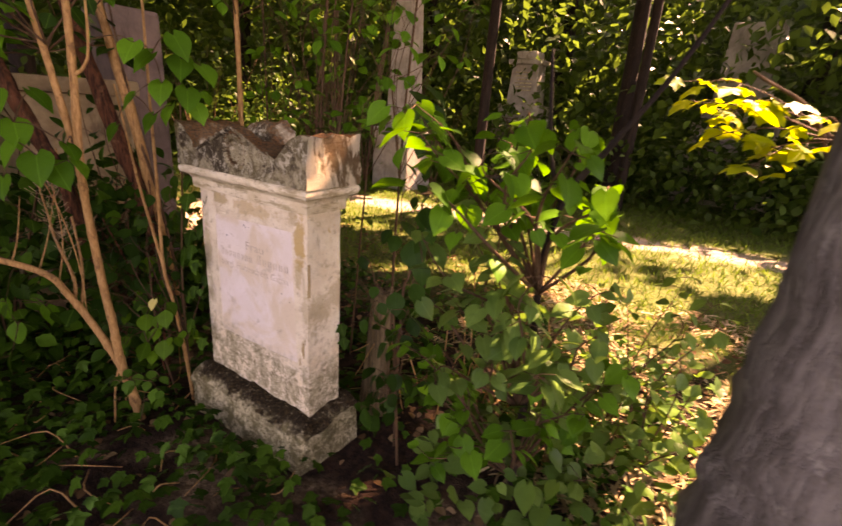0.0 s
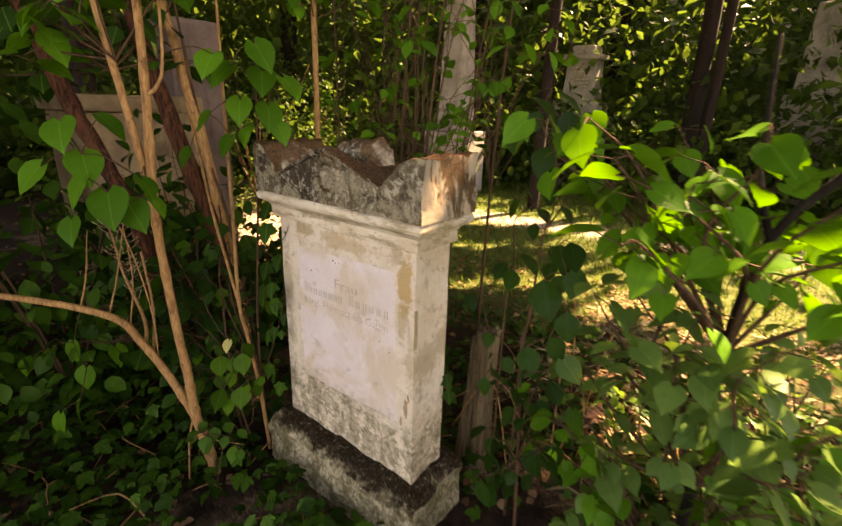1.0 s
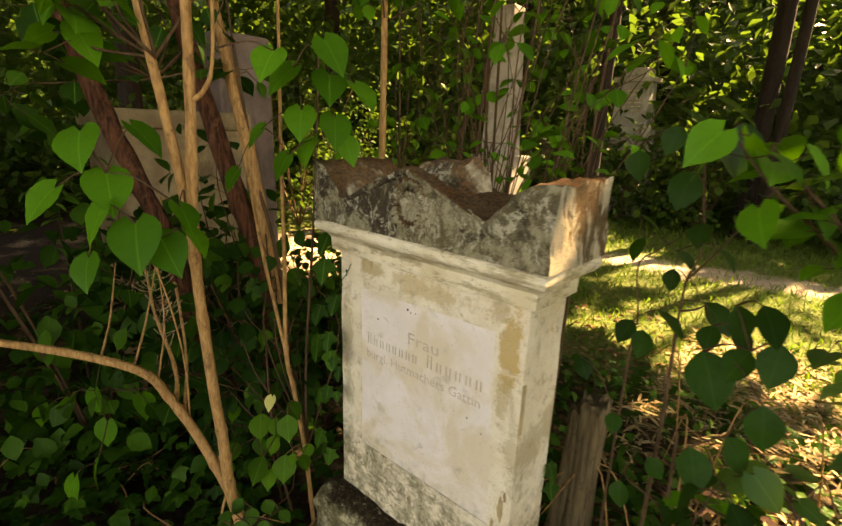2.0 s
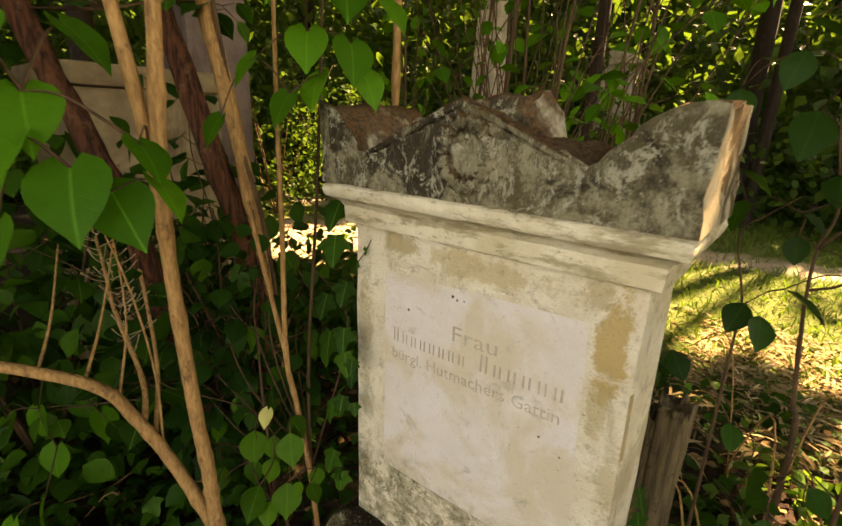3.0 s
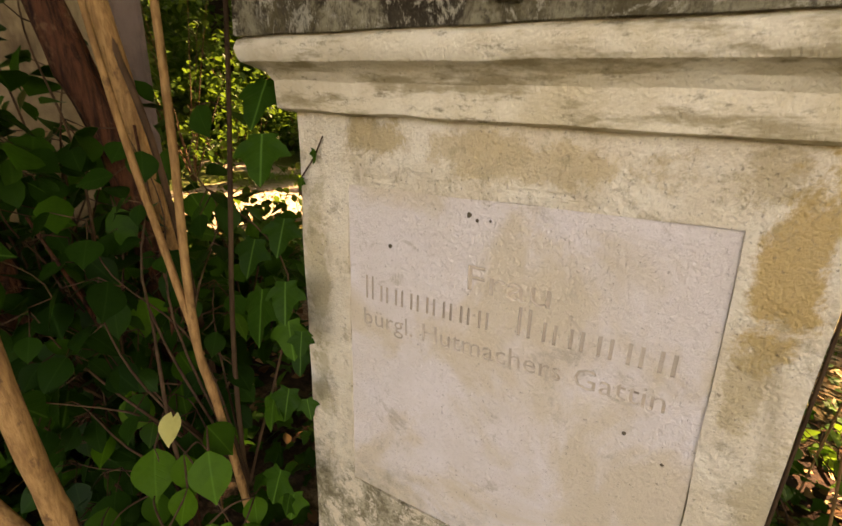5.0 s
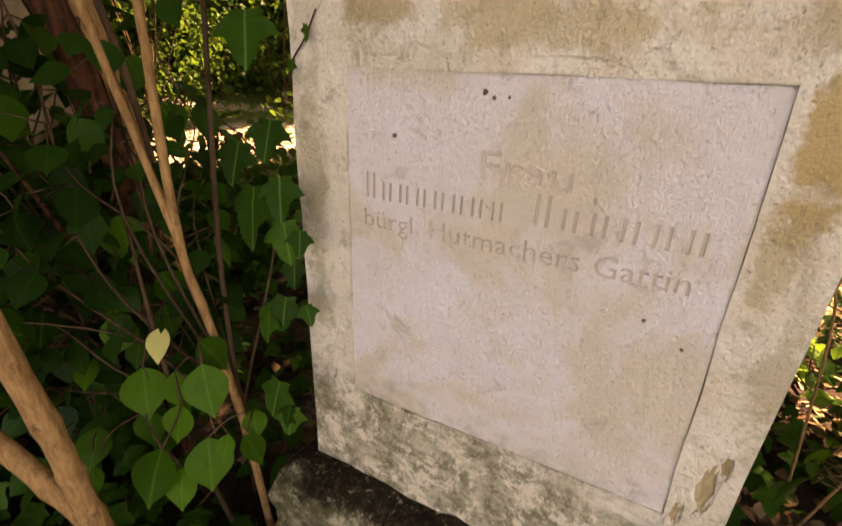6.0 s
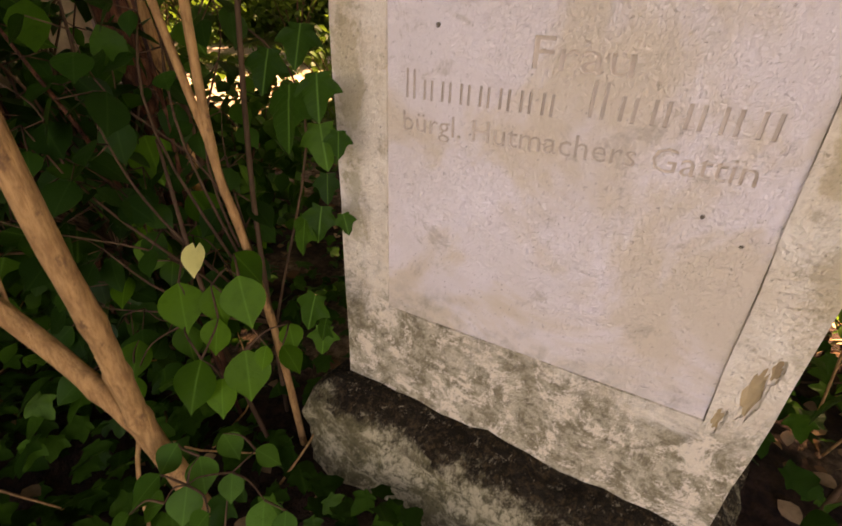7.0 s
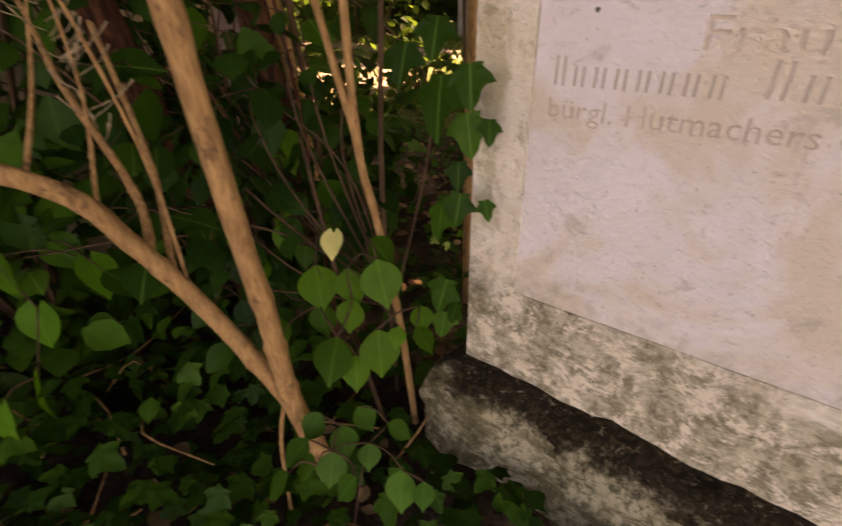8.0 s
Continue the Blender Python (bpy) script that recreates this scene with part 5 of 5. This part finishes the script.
# ---- ground cover, undergrowth, woods ----
def scatter(n, rng, area, keep, shape, size, zlow, zhigh, pitch=(-50, 15)):
    poses = []
    tries = 0
    while len(poses) < n and tries < n * 20:
        tries += 1
        x, y = rng.uniform(area[0], area[1]), rng.uniform(area[2], area[3])
        k = keep(x, y)
        if rng.random() > k:
            continue
        w = rng.uniform(0, 6.28)
        z = ground_height(x, y) + zlow + (zhigh - zlow) * rng.random() ** 1.6
        poses.append(leaf_pose((x, y, z), (math.cos(w), math.sin(w)), size * rng.uniform(0.55, 1.25), rng.uniform(*pitch), rng.uniform(-30, 30)))
    return leaf_stuff(shape, poses)


def off_stone(x, y):
    return 0.0 if -0.37 < x < 0.37 and -0.11 < y < 0.22 else 1.0


def build_cover():
    rng = random.Random(81)
    patch = lambda x, y: off_stone(x, y) * max(0.2, min(1, 0.5 + 1.6 * noise.noise(Vector((x * 1.7, y * 1.7, 0.5)))))
    stuff("ivy_ground_cover", scatter(4800, rng, (-2.2, 1.35, -1.6, 1.7), patch, IVYLEAF, 0.055, 0.01, 0.14), M_IVY, "low ivy and seedlings covering the shaded soil", "ground cover")
    stuff("ivy_seedlings", scatter(520, rng, (-1.3, 0.75, -1.0, -0.12), off_stone, IVYLEAF, 0.062, 0.03, 0.17, (-55, 0)), M_IVY, "larger ivy and seedling leaves over dark soil", "ground cover")
    stuff("ivy_at_plinth", scatter(60, rng, (-0.35, 0.35, -0.24, -0.12), off_stone, IVYLEAF, 0.05, 0.03, 0.13, (-60, -5)), M_IVY, "small ivy leaves against the mossy plinth", "ground cover")
    sticks = []
    for _ in range(60):
        x, y = rng.uniform(-1.4, 0.6), rng.uniform(-1.0, -0.15)
        a, n = rng.uniform(0, 6.28), rng.uniform(0.08, 0.32)
        z = ground_height(x, y)
        sticks.append(tube_data([(x, y, z + 0.02, 0.003), (x + math.cos(a) * n * 0.5, y + math.sin(a) * n * 0.5, z + rng.uniform(0.02, 0.1), 0.0025), (x + math.cos(a + 0.4) * n, y + math.sin(a + 0.4) * n, z + rng.uniform(0.01, 0.12), 0.0015)], sides=4, per=3))
    stuff("dead_sticks", joined(sticks), M_STEM, "thin dead sticks lying on the soil", "sticks")
    near = lambda x, y: off_stone(x, y) * (1.0 if y - 0.1 < 1.3 * (x - 0.3) else 0.15)
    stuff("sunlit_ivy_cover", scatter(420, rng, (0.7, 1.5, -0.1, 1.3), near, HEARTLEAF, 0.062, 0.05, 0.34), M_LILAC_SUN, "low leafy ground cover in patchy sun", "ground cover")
    thin = lambda x, y: off_stone(x, y) * (0.3 if x < 0.9 and y < 0.3 else 1.0)
    stuff("fallen_leaves", scatter(4600, rng, (-4.6, 2.6, -1.8, 2.8), thin, ROUGH_LEAF, 0.045, 0.004, 0.02, (-15, 15)), M_LITTER, "scattered dry brown fallen leaves", "leaf litter")
    strawy = lambda x, y: off_stone(x, y) * max(0.0, min(1.0, 0.6 + 1.5 * noise.noise(Vector((x * 1.3, y * 1.3, 9.0)))))
    stuff("dry_straw", scatter(5200, rng, (0.1, 2.0, 0.35, 2.7), strawy, BLADE, 0.095, 0.004, 0.05, (-12, 22)), M_STRAW, "dry tan straw and grass litter on the ground", "straw")
    lawn = lambda x, y: 0.2 if abs(y - 0.17 * x - 4.48) < 0.28 else 0.08 if (x + 3.4) ** 2 + (y - 2.3) ** 2 < 1.2 else 1.0 if y > 1.9 + 0.5 * noise.noise(Vector((x, y, 0))) else 0.12
    stuff("grass", scatter(34000, rng, (-4.5, 3.0, 1.2, 8.0), lawn, BLADE, 0.075, 0.0, 0.01, (20, 85)), M_GRASS, "thin patchy lawn grass between the graves", "grass")


def clumps(n, rng, centre, spread, per, leaf, shape=ROUGH_LEAF):
    poses = []
    for _ in range(n):
        c = centre(rng)
        for _ in range(per):
            p = Vector(c) + Vector((rng.gauss(0, spread), rng.gauss(0, spread), rng.gauss(0, spread * 0.7)))
            if p.z < 0.02:
                continue
            w = rng.uniform(0, 6.28)
            poses.append(leaf_pose(p, (math.cos(w), math.sin(w)), leaf * rng.uniform(0.6, 1.3), rng.uniform(-70, 15), rng.uniform(-40, 40)))
    return leaf_stuff(shape, poses)


def build_woods():
    rng = random.Random(91)
    # bushes beyond the tomb, lit from behind
    for cx, cy, r, h, n in ((-2.1, 1.2, 0.4, 0.30, 40), (-3.7, 1.2, 0.5, 0.6, 44), (-2.2, 2.3, 0.4, 0.35, 24), (-4.2, 4.0, 0.8, 1.1, 60), (-5.3, 4.0, 0.8, 1.5, 70), (-4.9, 3.2, 0.5, 0.7, 40), (-3.6, 0.6, 0.8, 1.3, 60), (-1.2, 0.05, 0.36, 0.75, 34), (-1.25, -0.45, 0.36, 0.9, 36), (-1.3, 0.62, 0.2, 0.35, 14), (-4.6, 2.6, 0.9, 1.6, 60), (-0.9, 6.6, 0.6, 1.0, 36), (-3.3, 6.4, 0.6, 1.2, 36), (-2.0, 6.6, 0.5, 0.9, 30)):
        g = thing("bush", (cx, cy, 0), "loose green woodland bush lit from behind", "bush", "woodland bushes")
        stems = []
        for i in range(9):
            a = rng.uniform(0, 6.28)
            stems.append(tube_data([(cx, cy, -0.02, 0.008), (cx + math.cos(a) * r * 0.4, cy + math.sin(a) * r * 0.4, h * 0.6, 0.005), (cx + math.cos(a) * r * 0.8, cy + math.sin(a) * r * 0.8, h * 1.1, 0.002)], sides=4, per=4))
        tagged(part_mesh("stem", mesh_from("stem", *joined(stems), M_TWIG), g), kind="stuff")
        near = cx > -1.5 and cy < 1.0
        data = clumps(n * (2 if near else 1), rng, lambda q: (cx + q.gauss(0, r * 0.5), cy + q.gauss(0, r * 0.5), abs(q.gauss(h * 0.6, h * 0.35))), 0.10, 12, 0.075 if near else 0.07)
        tagged(part_mesh("foliage", mesh_from("foliage", *data, M_IVY if near else M_WOODS), g), kind="stuff")

    def wall(q):
        a = q.uniform(radians(55), radians(205))
        d = q.uniform(7.5, 17)
        return (math.cos(a) * d, math.sin(a) * d, q.uniform(0.05, 1.0) ** 1.1 * (d - 4.2) * 0.75)

    stuff("far_woods", clumps(5200, rng, wall, 0.40, 13, 0.20, FAR_LEAF), M_WOODS, "dense shaded woodland foliage in the distance", "woods")

    def under(q):
        a = q.uniform(radians(60), radians(200))
        d = q.uniform(6.6, 9)
        return (math.cos(a) * d, math.sin(a) * d, q.uniform(0.05, 1.1))

    stuff("undergrowth", clumps(900, rng, under, 0.28, 14, 0.13), M_WOODS, "tangled woodland undergrowth behind the lawn", "undergrowth")

    # unseen leaf canopy of the wood, added to block skylight, with gaps for sun
    def roof(q):
        while True:
            x, y, z = q.uniform(-10, 8), q.uniform(-4.5, 16), q.uniform(4.6, 6.4)
            if not in_gap(x, y, z):
                return (x, y, z)

    stuff("leaf_canopy", clumps(4200, rng, roof, 0.15, 12, 0.34, FAR_LEAF), M_WOODS, "unseen leaf canopy added overhead for shade, with gaps for sun", "canopy")
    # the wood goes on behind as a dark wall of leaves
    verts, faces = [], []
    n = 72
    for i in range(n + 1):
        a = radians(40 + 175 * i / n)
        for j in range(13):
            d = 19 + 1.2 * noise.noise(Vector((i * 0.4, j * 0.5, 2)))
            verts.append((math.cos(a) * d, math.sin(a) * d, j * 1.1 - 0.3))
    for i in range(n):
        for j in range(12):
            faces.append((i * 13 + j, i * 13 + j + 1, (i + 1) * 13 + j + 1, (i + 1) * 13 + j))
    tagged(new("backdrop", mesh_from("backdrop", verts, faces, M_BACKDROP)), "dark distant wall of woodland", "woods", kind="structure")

    def ring(q):
        a = q.uniform(radians(205), radians(415))
        d = q.uniform(13, 18)
        return (math.cos(a) * d, math.sin(a) * d, q.uniform(0.1, 3.0))

    # out-of-view thicket, added to keep skylight off the left bushes
    def side(q):
        return (q.uniform(-4.2, -0.8), q.uniform(-3.6, -1.55), q.uniform(0.1, 4.4))

    stuff("shrub_thicket", clumps(1100, rng, side, 0.14, 12, 0.16), M_WOODS, "unseen dense thicket added to shade the left side", "thicket")
    stuff("far_hedge", clumps(500, rng, ring, 0.5, 14, 0.35), M_WOODS, "leafy hedge closing the clearing", "hedge")


build_cover()
build_woods()
